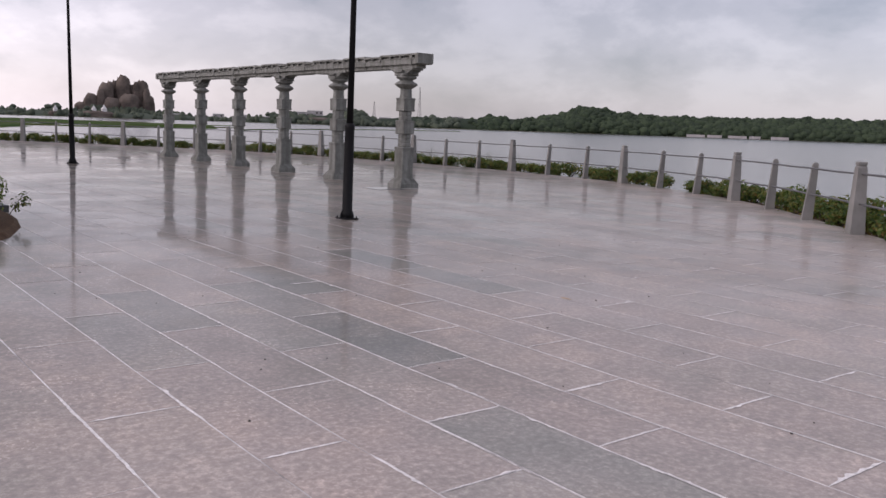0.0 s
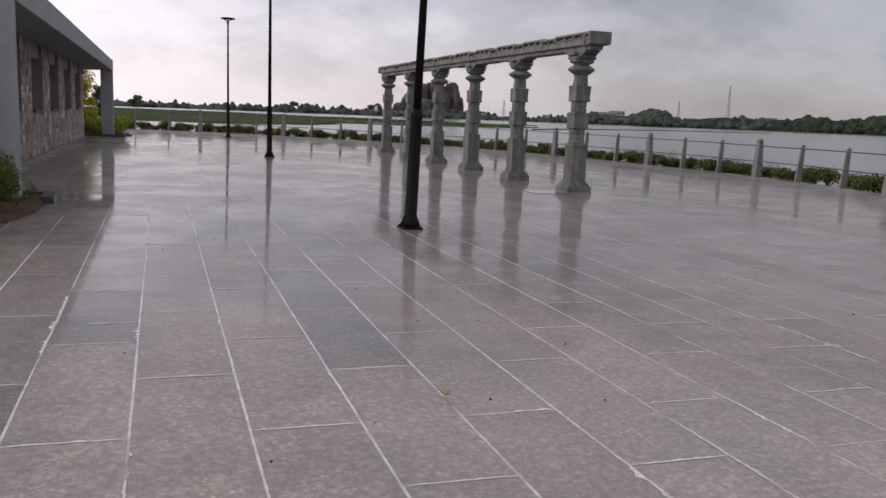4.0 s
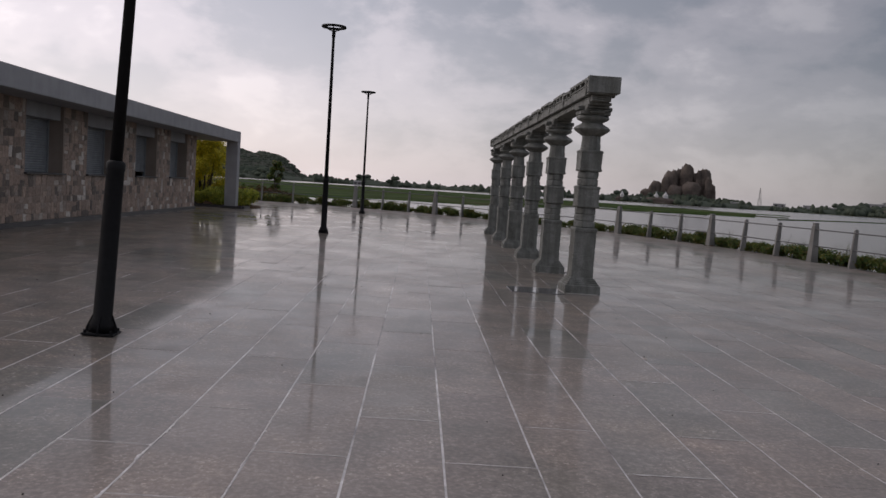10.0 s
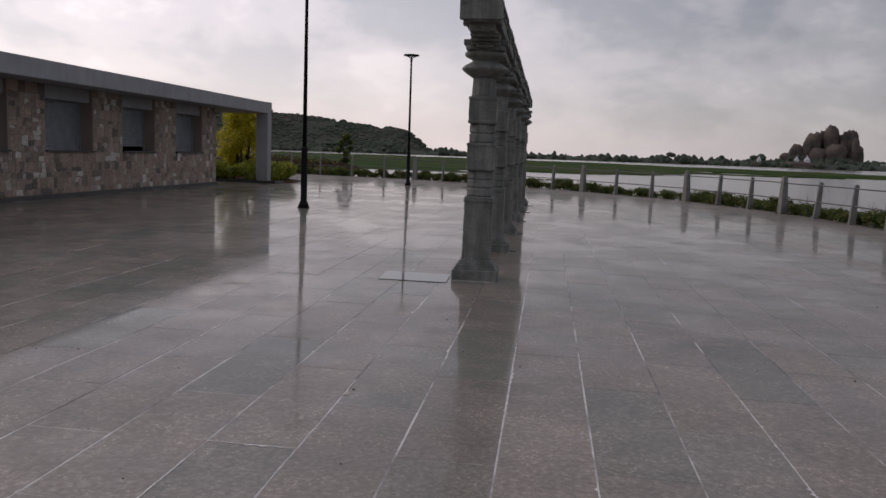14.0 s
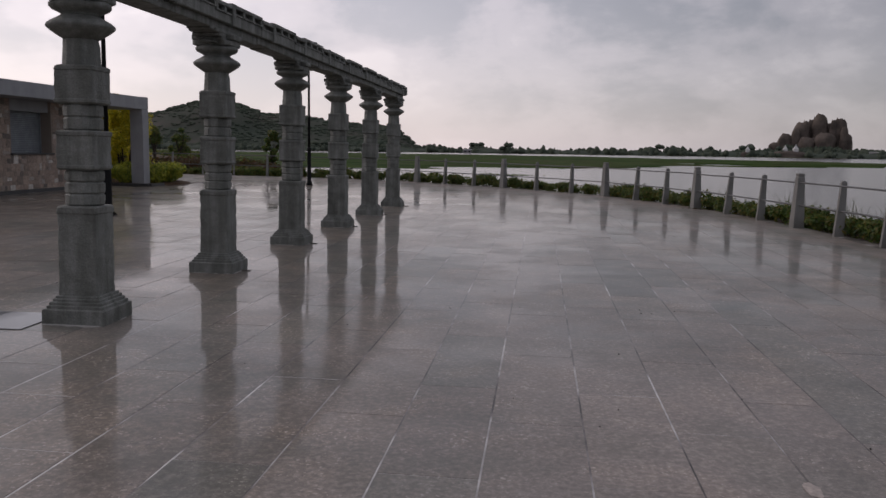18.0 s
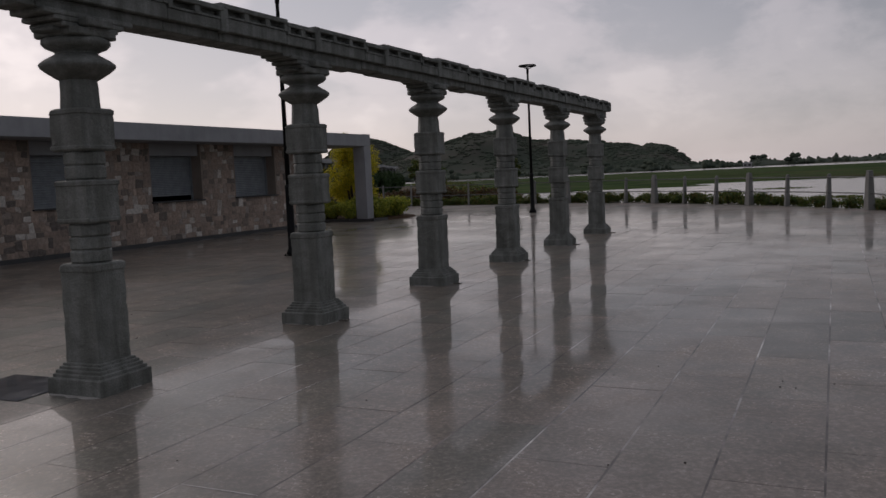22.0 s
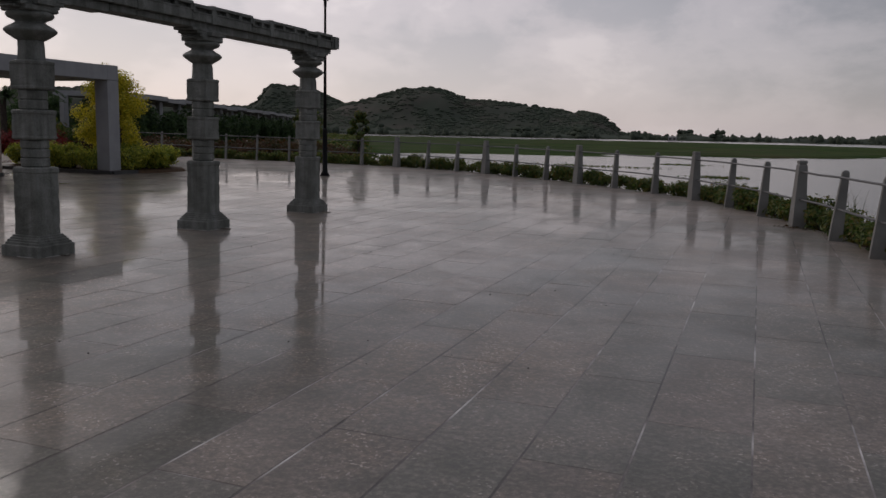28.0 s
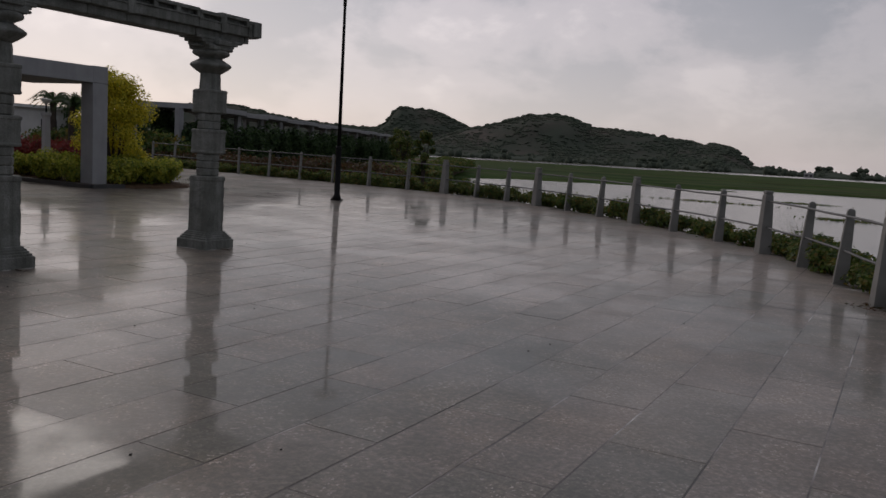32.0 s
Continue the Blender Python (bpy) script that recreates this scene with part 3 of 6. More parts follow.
def rnd_ring(r_, z, n=24):
    return [(r_ * math.cos(2 * math.pi * i / n), r_ * math.sin(2 * math.pi * i / n), z) for i in range(n)]


def worn(rings, amp=0.004, cell=0.035, chip=0.012, seed=0.0):
    """A stone body between the rings: edges and faces divided finely, uneven, with chipped arrises."""
    fine = []
    for (ra, rb) in zip(rings, rings[1:]):
        k = max(1, round(abs(rb[0][2] - ra[0][2]) / cell))
        fine += [[tuple(p + (q - p) * i / k for p, q in zip(va, vb)) for va, vb in zip(ra, rb)] for i in range(k)]
    fine.append(rings[-1])
    n = len(rings[0])
    cuts = [max(1, round(max(math.dist(r_[i], r_[(i + 1) % n]) for r_ in rings) / cell)) for i in range(n)]
    out = []
    for r_ in fine:
        ring_ = []
        for i in range(n):
            p, q = Vector(r_[i]), Vector(r_[(i + 1) % n])
            for j in range(cuts[i]):
                v = p.lerp(q, j / cuts[i])
                w_ = v + Vector((seed, seed * 0.7, 0))
                d = amp * (0.7 * noise.noise(w_ * 9) + 0.5 * noise.noise(w_ * 28))
                corner = j == 0 or cuts[i] == 1
                if corner:
                    d -= chip * max(0.0, noise.noise(w_ * 13 + Vector((3, 1, 7)))) ** 1.2 * 1.6
                f = 1 + d / max(math.hypot(v.x, v.y), 0.05)
                ring_.append((v.x * f, v.y * f, v.z + 0.3 * d))
        out.append(ring_)
    return Geo().loft(out)


def joined(*geos):
    g = Geo()
    for q in geos:
        g.add(q.v, q.f)
    return g


def column_geo():
    g = {}
    g["plinth"] = worn([sq(0.266, -0.004), sq(0.266, 0.122, 0.006), sq(0.258, 0.132, 0.008)], 0.003, 0.04, 0.010, 1)
    g["stepped_base"] = joined(*(worn([sq(h, z0, 0.004), sq(h, z1 - 0.006, 0.004), sq(h - 0.006, z1, 0.006)], 0.003, 0.035, 0.008, h * 9) for h, z0, z1 in ((0.243, 0.132, 0.160), (0.224, 0.160, 0.187), (0.205, 0.187, 0.212), (0.187, 0.212, 0.234))))
    g["pedestal"] = worn([sq(0.166, 0.234, 0.006), sq(0.163, 0.915, 0.006), sq(0.170, 0.925, 0.006), sq(0.170, 0.968, 0.006), sq(0.158, 0.982, 0.01)], 0.006, 0.035, 0.014, 2)

    def neck(z0, z1, n):
        h = (z1 - z0) / n
        return joined(*(worn([octo(0.136, z0 + i * h), octo(0.150, z0 + i * h + 0.014), octo(0.150, z0 + (i + 1) * h - 0.014), octo(0.136, z0 + (i + 1) * h)], 0.004, 0.035, 0.010, i + z0) for i in range(n)))

    def block(z0, z1):
        return worn([sq(0.150, z0, 0.01), sq(0.167, z0 + 0.014, 0.006), sq(0.167, z0 + 0.034, 0.006), sq(0.161, z0 + 0.042, 0.006), sq(0.161, z1 - 0.046, 0.006), sq(0.168, z1 - 0.038, 0.006), sq(0.168, z1 - 0.012, 0.006), sq(0.150, z1, 0.01)], 0.006, 0.035, 0.016, z0 * 3)
    g["lower_neck"] = neck(0.982, 1.28, 3)
    g["lower_block"] = block(1.28, 1.605)
    g["upper_neck"] = neck(1.605, 1.82, 2)
    g["upper_block"] = block(1.82, 2.135)
    g["shaft"] = worn([octo(0.145, 2.135), octo(0.132, 2.36)], 0.004, 0.035, 0.010, 5)
    g["cushion"] = Geo().loft([rnd_ring(r_, z, 28) for r_, z in ((0.136, 2.345), (0.175, 2.368), (0.236, 2.410), (0.266, 2.436), (0.272, 2.450), (0.266, 2.464), (0.236, 2.488), (0.182, 2.518), (0.155, 2.535))])
    cap = Geo().loft([rnd_ring(r_, z, 24) for r_, z in ((0.155, 2.530), (0.150, 2.545), (0.172, 2.560), (0.222, 2.582), (0.243, 2.604), (0.243, 2.628), (0.226, 2.646), (0.20, 2.655))])
    g["capital"] = cap
    g["abacus"] = worn([sq(0.215, 2.648, 0.05), sq(0.222, 2.658, 0.045), sq(0.222, 2.700, 0.045), sq(0.20, 2.708, 0.04)], 0.004, 0.035, 0.008, 8)
    br = Geo()
    for h, z0, z1 in ((0.27, 2.70, 2.735), (0.335, 2.735, 2.772), (0.43, 2.772, 2.812)):
        br.box(-0.165, 0.165, -h, h, z0, z1, 0.008)
    for s in (-1, 1):
        br.box(-0.10, 0.10, *sorted((s * 0.20, s * 0.315)), 2.668, 2.70, 0.008)
        br.box(*sorted((s * 0.165, s * 0.255)), -0.13, 0.13, 2.715, 2.775, 0.008)
        br.box(*sorted((s * 0.165, s * 0.225)), -0.10, 0.10, 2.690, 2.715, 0.006)
    g["bracket"] = br
    return g


CG = {k: v.mesh(k, M_GRANITE, k in ("cushion", "capital")) for k, v in column_geo().items()}
first_col = thing("stone_column", "carved grey granite temple-style column with stepped plinth", "column", pose(COL_X + 0.012, COL_Y + 0.02, Z_COL, 0, 0.5, 1.5), "row of columns")
for k, me in CG.items():
    part(k, me, None, first_col)
for i in range(1, COL_N):
    copy_thing(first_col, pose(COL_X, COL_Y + COL_D * i, Z_COL, 0, 0.5 + 0.1 * (-1) ** i, 0))

# beam: blocks of uneven height between proud bands, a row of small openings under a thin top course
BEAM0, BEAM1 = 16.215, 32.915
ZB = Z_COL + 2.808
beam = thing("stone_beam", "weathered granite beam with a pierced top course resting on the columns", "beam", Matrix.Translation((COL_X + 0.022, (BEAM0 + BEAM1) / 2, ZB)))
off = (BEAM0 + BEAM1) / 2
rbm = random.Random(18)
bands = [16.52] + [COL_Y + COL_D / 2 * j for j in range(1, 11)]
blocks = [(BEAM0, bands[0], 0.034)]
for a, b_ in zip(bands, bands[1:] + [BEAM1]):
    m_ = a + (b_ - a) * rbm.uniform(0.62, 0.72)
    blocks += [(a, m_, 0.030 + rbm.uniform(-0.006, 0.008)), (m_, b_, 0.006 + rbm.uniform(-0.006, 0.008))]
last = len(blocks) - 1
for i, (a, b_, dz) in enumerate(blocks):
    y0, y1 = a - off + 0.003, b_ - off - 0.003
    dx = rbm.uniform(-0.006, 0.006)
    hang = rbm.choice((0.0, 0.0, 0.012, 0.022))
    g = Geo()
    g.box(-0.14 + dx, 0.14 + dx, y0 + (0.16 if i == 0 else 0), y1 - (0.16 if i == last else 0), -hang if 1 < i < last - 1 else 0.0, 0.085, 0.008)
    g.box(-0.20 + dx, 0.20 + dx, y0 + (0.02 if i == 0 else 0), y1 - (0.02 if i == last else 0), 0.085, 0.18 + dz, 0.008)
    part("lower_course", g, M_GRANITE, beam)
    g = Geo()
    g.box(-0.225 + dx, 0.225 + dx, y0, y1, 0.25 + dz, 0.295 + dz, 0.006)
    g.box(-0.15, 0.15, y0, y1, 0.18 + dz, 0.25 + dz)
    n = max(1, round((y1 - y0) / 0.36))
    for j in range(n + 1):
        yy = y0 + (y1 - y0) * j / n
        w = 0.05 if j in (0, n) else 0.034
        for s in (-1, 1):
            g.box(*sorted((s * 0.15, s * 0.215)), max(yy - w, y0), min(yy + w, y1), 0.18 + dz, 0.25 + dz)
    for s in (-1, 1):
        g.box(*sorted((s * 0.151, s * 0.21)), y0 + 0.002, y1 - 0.002, 0.178 + dz, 0.196 + dz)
    if i in (0, last):
        ya, yb = (y0 - 0.004, y0 + 0.10) if i == 0 else (y1 - 0.16, y1 + 0.004)
        g.box(-0.229, 0.229, ya, yb, 0.10, 0.299 + dz, 0.006)
    part("pierced_course", g, M_GRANITE, beam)
for a in bands:
    y1 = a - off
    part("block_band", Geo().box(-0.218, 0.218, y1 - 0.045, y1 + 0.055, 0.072, 0.30 + 0.030, 0.007), M_GRANITE, beam)

# uneven cement spread round each plinth
rb = random.Random(61)
for i in range(COL_N):
    rim = []
    for a_ in range(28):
        t = radians(a_ * 360 / 28)
        q = 0.25 / max(abs(math.cos(t)), abs(math.sin(t))) + rb.uniform(0.006, 0.05)
        rim.append((q * math.cos(t), q * math.sin(t)))
    g = Geo().loft([[(x, y, 0.0) for x, y in rim], [(x * 0.98, y * 0.98, 0.006) for x, y in rim]])
    o = solo("cement_bed", g, M_CEMENT, "thin uneven pale cement spread round a column plinth", "cement", kind="structure")
    o.matrix_world = pose(COL_X, COL_Y + COL_D * i, Z_COL + 0.0035, 0, math.degrees(math.atan(-SLOPE)), 0)

# loose cover plates beside the plinths
def plate_build(nt, b):
    n = noise_tex(nt, world_pos(nt), 6.0, 4.0, 0.6)
    nt.links.new(ramp_of(nt, n, [(0.3, (0.10, 0.10, 0.105)), (0.7, (0.16, 0.16, 0.165))]), b.inputs["Base Color"])
    nt.links.new(maprange(nt, n, 0.35, 0.65, 0.03, 0.10), b.inputs["Roughness"])
    b.inputs["IOR"].default_value = 1.5


M_PLATE = material("polished_plate", plate_build)
for i, (w, d, dx) in enumerate(((0.78, 0.66, -0.68), (0.10, 0.06, 0.32), (0.11, 0.07, 0.33), (0.10, 0.06, 0.32), (0.13, 0.07, 0.34), (0.14, 0.08, 0.35))):
    yy = COL_Y + COL_D * i - (0.18 if i == 0 else -0.05)
    xx = COL_X + dx
    g = Geo().box(-w / 2, w / 2, -d / 2, d / 2, 0, 0.012 if i else 0.007, 0.002)
    o = solo("cover_plate", g, M_TILE if i else M_PLATE, "thin stone cover plate lying beside a column plinth" if i else "smooth wet square cover plate beside a column plinth", "plate")
    o.matrix_world = pose(xx, yy, gz(xx) + 0.0045, 0, math.degrees(math.atan(-SLOPE)), 2)


# ---- lamps ----
def lamp_geo():
    g = {}
    b = Geo().box(-0.13, 0.13, -0.13, 0.13, 0, 0.018, 0.004)
    g["base_plate"] = b
    gus = Geo()
    tri = [(0.05, -0.006, 0.018), (0.128, -0.006, 0.018), (0.128, -0.006, 0.05), (0.080, -0.006, 0.165), (0.05, -0.006, 0.165)]
    tri = tri + [(x, 0.006, z) for x, _, z in tri]
    gus.add(tri, [(0, 1, 2, 3, 4), (9, 8, 7, 6, 5)] + [(i, i + 5, (i + 1) % 5 + 5, (i + 1) % 5) for i in range(5)])
    g["gusset"] = gus
    g["sleeve"] = Geo().loft([rnd_ring(r_, z, 20) for r_, z in ((0.10, 0.018), (0.10, 0.09), (0.078, 0.13), (0.072, 1.36), (0.076, 1.375), (0.076, 1.43), (0.055, 1.45))])
    g["pole"] = Geo().loft([rnd_ring(r_, z, 16) for r_, z in ((0.051, 1.44), (0.036, 5.05), (0.034, 5.06), (0.046, 5.07), (0.046, 5.25), (0.03, 5.27))])
    arms = Geo()
    for an in (0.4,):
        arms.tube((0.02 * math.cos(an), 0.02 * math.sin(an), 5.235), (0.25 * math.cos(an), 0.25 * math.sin(an), 5.335), 0.017, 0.014, 8)
    g["arm"] = arms
    n = 36
    prof = [(0.235, 5.325), (0.315, 5.325), (0.325, 5.34), (0.315, 5.375), (0.235, 5.375)]
    rr = Geo()
    v = [(r_ * math.cos(2 * math.pi * i / n), r_ * math.sin(2 * math.pi * i / n), z) for i in range(n) for r_, z in prof]
    k = len(prof)
    rr.add(v, [(i * k + j, ((i + 1) % n) * k + j, ((i + 1) % n) * k + (j + 1) % k, i * k + (j + 1) % k) for i in range(n) for j in range(k)])
    g["ring_head"] = rr
    return g


LG = {k: v.mesh(k, M_BLACK, k in ("sleeve", "pole", "ring_head")) for k, v in lamp_geo().items()}
bolt = Geo().loft([octo(0.011, 0.018), octo(0.011, 0.045)]).mesh("bolt", M_BLACK)
LAMPS = [(7.332, 11.352, 4), (7.45, 26.70, 8), (7.41, 42.16, 12)]
first_lamp = None
for x, y, a in LAMPS:
    m = pose(x, y, gz(x) + 0.004, *((-1.8, 2.4, a) if y < 20 else (0, 0, a)))
    if first_lamp is None:
        first_lamp = thing("street_lamp", "slim black steel lamp post with a ring-shaped head", "lamp post", m, "row of lamps")
        for k, me in LG.items():
            for q in range({"gusset": 4, "arm": 3}.get(k, 1)):
                o = part(k, me, None, first_lamp)
                o.rotation_euler.z = 2 * math.pi * q / {"gusset": 4, "arm": 3}.get(k, 1)
        for bx in (-0.105, 0.105):
            for by in (-0.105, 0.105):
                o = part("bolt", bolt, None, first_lamp)
                o.location = (bx, by, 0)
    else:
        copy_thing(first_lamp, m)

# ---- railing along the lake ----
def post_mesh(name, w0, w1, d0, d1, h, rounded):
    rings = [[(-w0, -d0, -0.05), (w0, -d0, -0.05), (w0, d0, -0.05), (-w0, d0, -0.05)], [(-w0, -d0, 0.0), (w0, -d0, 0.0), (w0, d0, 0.0), (-w0, d0, 0.0)]]
    hs = h - 0.055 if rounded else h - 0.045
    rings.append([(-w1, -d1, hs), (w1, -d1, hs), (w1, d1, hs), (-w1, d1, hs)])
    steps = [(0.924, 0.383), (0.707, 0.707), (0.383, 0.924), (0.05, 1.0)] if rounded else [(0.9, 0.55), (0.55, 1.0)]
    top_h = h - hs
    for c, s in steps:
        dd = d1 * c if rounded else d1 * (0.5 + 0.5 * c)
        rings.append([(-w1 * c, -dd, hs + top_h * s), (w1 * c, -dd, hs + top_h * s), (w1 * c, dd, hs + top_h * s), (-w1 * c, dd, hs + top_h * s)])
    return Geo().loft(rings).mesh(name, M_POSTC)


# x runs along the railing, y across it
BIG_POST = post_mesh("railing_post", 0.118, 0.074, 0.118, 0.074, 1.12, False)
POST_CAP = Geo().loft([sq(h, z, 0.006) for h, z in ((0.060, 1.105), (0.060, 1.125), (0.072, 1.13), (0.072, 1.168), (0.055, 1.182))]).mesh("post_cap", M_POSTC)
SMALL_POST = post_mesh("railing_post", 0.036, 0.033, 0.100, 0.052, 1.10, True)
SLIM_POST = post_mesh("railing_post", 0.034, 0.030, 0.045, 0.036, 1.08, True)
railing = thing("railing", "curved lakeside railing of tapered concrete posts and two steel pipes", "railing", kind="structure")
stops = [(i / 3, i % 3 == 0) for i in range(3 * (len(BIG) - 1) + 1)]
for u, big in stops:
    x, y, a = on_ring(u)
    slim = u > 10.9
    o = part("post", SLIM_POST if slim else BIG_POST if big else SMALL_POST, None, railing, "slender plain post" if slim else "larger square tapered concrete post" if big else "slim round-topped concrete post")
    o.matrix_world = pose(x, y, gz(x), random.uniform(-0.8, 0.8) - (0.8 if big else 3.2), random.uniform(-0.8, 0.8), a - 90)
    if big and not slim:
        part("post_cap", POST_CAP, None, o)
for (u, _), (v_, _) in zip(stops, stops[1:]):
    xa, ya, _ = on_ring(u)
    xb, yb, _ = on_ring(v_)
    for h in (0.985, 0.50):
        sag = random.uniform(-0.014, 0.008)
        mid = ((xa + xb) / 2, (ya + yb) / 2, (gz(xa) + gz(xb)) / 2 + h + sag)
        g = Geo().tube((xa, ya, gz(xa) + h), mid, 0.018, n=8).tube(mid, (xb, yb, gz(xb) + h), 0.018, n=8)
        part("rail", g, M_RAIL, railing)

# planting strip behind it
strip = Geo()
us = [i / 8 for i in range(8 * (len(BIG) - 1) + 1)]
outer = [[(*on_ring(u, r_)[:2], z) for u in us] for r_, z in ((0.20, -1.6), (0.21, 0.0), (0.45, -0.01), (1.6, -0.12), (3.6, WATER_Z - 0.1))]
outer = [[(x, y, z + (gz(x) - 0.03 if z > -1 else 0)) for x, y, z in r_] for r_ in outer]
strip.loft(outer, caps=False, closed=False)
solo("ground_bank", strip, M_SOIL, "soil bank with planting between railing and lake", "bank", kind="structure")


def leaf_cloud(n, rx, ry, rz, size, seed, up=0.3, shell=0.45, flat=False):
    """Leaves scattered through a dome, each a folded blade."""
    rng = random.Random(seed)
    g = Geo()
    lobes = [(rng.uniform(-0.45, 0.45) * rx, rng.uniform(-0.45, 0.45) * ry, rng.uniform(0.25, 0.7) * rz, rng.uniform(0.4, 0.7)) for _ in range(7)]
    for _ in range(n):
        lx, ly, lz, s = lobes[rng.randrange(7)]
        d = Vector((rng.gauss(0, 1), rng.gauss(0, 1), rng.gauss(0.15, 0.8))).normalized()
        q = rng.random() ** shell * s
        p = Vector((lx + d.x * rx * q, ly + d.y * ry * q, max(lz + d.z * rz * 0.6 * q, 0.02)))
        nrm = (d + Vector((rng.uniform(-1, 1), rng.uniform(-1, 1), rng.uniform(-0.4, 1) + up))).normalized()
        t = nrm.cross(Vector((rng.uniform(-1, 1), rng.uniform(-1, 1), rng.uniform(-1, 1)))).normalized()
        u = nrm.cross(t)
        L, W = size * rng.uniform(0.7, 1.3), size * rng.uniform(0.28, 0.42)
        g.add([p - t * L * 0.5, p + u * W + nrm * W * 0.35, p + t * L * 0.6, p - u * W + nrm * W * 0.35], [(0, 1, 2), (0, 2, 3)])
    return g


def stems(n, h, spread, seed, r0=0.012):
    rng = random.Random(seed)
    g = Geo()
    for _ in range(n):
        a = rng.uniform(0, 6.28)
        g.tube((rng.uniform(-0.05, 0.05), rng.uniform(-0.05, 0.05), -0.03), (spread * math.cos(a), spread * math.sin(a), h * rng.uniform(0.6, 1)), r0, r0 * 0.4, 5)
    return g


HEDGE = [leaf_cloud(520, 0.5, 0.46, 0.52, 0.085, 20 + i).mesh("foliage", M_HEDGE) for i in range(4)]
HSTEM = stems(6, 0.4, 0.28, 5).mesh("stem_clump", M_BARK)
rng = random.Random(7)
u = 0.05
while u < len(BIG) - 1:
    for off_ in (rng.uniform(0.30, 0.46), rng.uniform(0.8, 1.1)):
        x, y, _ = on_ring(u + rng.uniform(-0.03, 0.03), off_)
        s = rng.uniform(0.72, 1.12)
        if rng.random() < 0.95:
            o = thing("shrub", "low leafy green hedge shrub planted behind the railing", "shrub", Matrix.Translation((x, y, gz(x) - 0.09)) @ Matrix.Rotation(rng.uniform(0, 6.28), 4, "Z") @ Matrix.Diagonal((s * 0.95, s * 0.95, s * rng.uniform(0.85, 1.15), 1)), "shrubs behind the railing")
            part("foliage", HEDGE[rng.randrange(4)], None, o)
            part("stem_clump", HSTEM, None, o)
    u += rng.uniform(0.095, 0.135)

# ---- kiosk building ----
WX, WY0, WY1 = 1.78, 17.0, 35.35
ROOF_Z0, ROOF_Z1 = 2.715, 3.125
RX1, RY0, RY1 = 2.655, 13.45, 38.68
OPEN = [(18.6, 20.5), (22.05, 23.9), (25.3, 27.32), (28.85, 30.75), (32.2, 34.15)]
SILL, HEAD = 1.19, 2.40
kiosk = thing("kiosk_building", "long low stone-faced kiosk with grey flat roof and rolled-down shutters", "building", kind="structure")
DEP = 0.42
w = Geo()
zb = 0.0
w.box(WX - DEP, WX, WY0, WY1, zb, SILL)
ys = [WY0] + [v for o_ in OPEN for v in o_] + [WY1]
for a, b_ in zip(ys[0::2], ys[1::2]):
    w.box(WX - DEP, WX, a, b_, SILL, ROOF_Z0)
w.box(-7.0, WX - DEP, WY1 - 0.3, WY1, zb, ROOF_Z0)
w.box(-7.0, WX - DEP, WY0, WY0 + 0.3, zb, ROOF_Z0)
w.box(-7.3, -7.0, WY0, WY1, zb, ROOF_Z0)
kiosk_wall = part("wall", w, M_MORTAR, kiosk)
# added backing behind the shutters, the room's shade painted as near-black
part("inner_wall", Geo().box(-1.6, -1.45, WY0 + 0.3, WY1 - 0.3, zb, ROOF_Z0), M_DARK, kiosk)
r_ = Geo()
r_.box(-7.6, RX1, WY0 - 0.3, WY1 + 0.3, ROOF_Z0, ROOF_Z1, 0.012)
r_.box(-0.25, RX1, RY0, WY0 - 0.302, ROOF_Z0, ROOF_Z1, 0.012)
r_.box(-0.25, RX1, WY1 + 0.302, RY1, ROOF_Z0, ROOF_Z1, 0.012)
part("roof_slab", r_, M_ROOF, kiosk, "grey rendered flat roof slab")
for y0 in (RY0, RY1 - 0.44):
    part("end_post", Geo().box(RX1 - 0.45, RX1 + 0.003, y0 - 0.003, y0 + 0.443, gz(2.5) - 0.02, ROOF_Z0 - 0.002, 0.01), M_ROOF, kiosk, "square grey rendered post under the roof end")
    part("post_cap", Geo().box(RX1 - 0.45, RX1 + 0.006, y0 - 0.003, y0 + 0.443, ROOF_Z0 + 0.002, ROOF_Z1 + 0.012, 0.01), M_ROOF, kiosk)
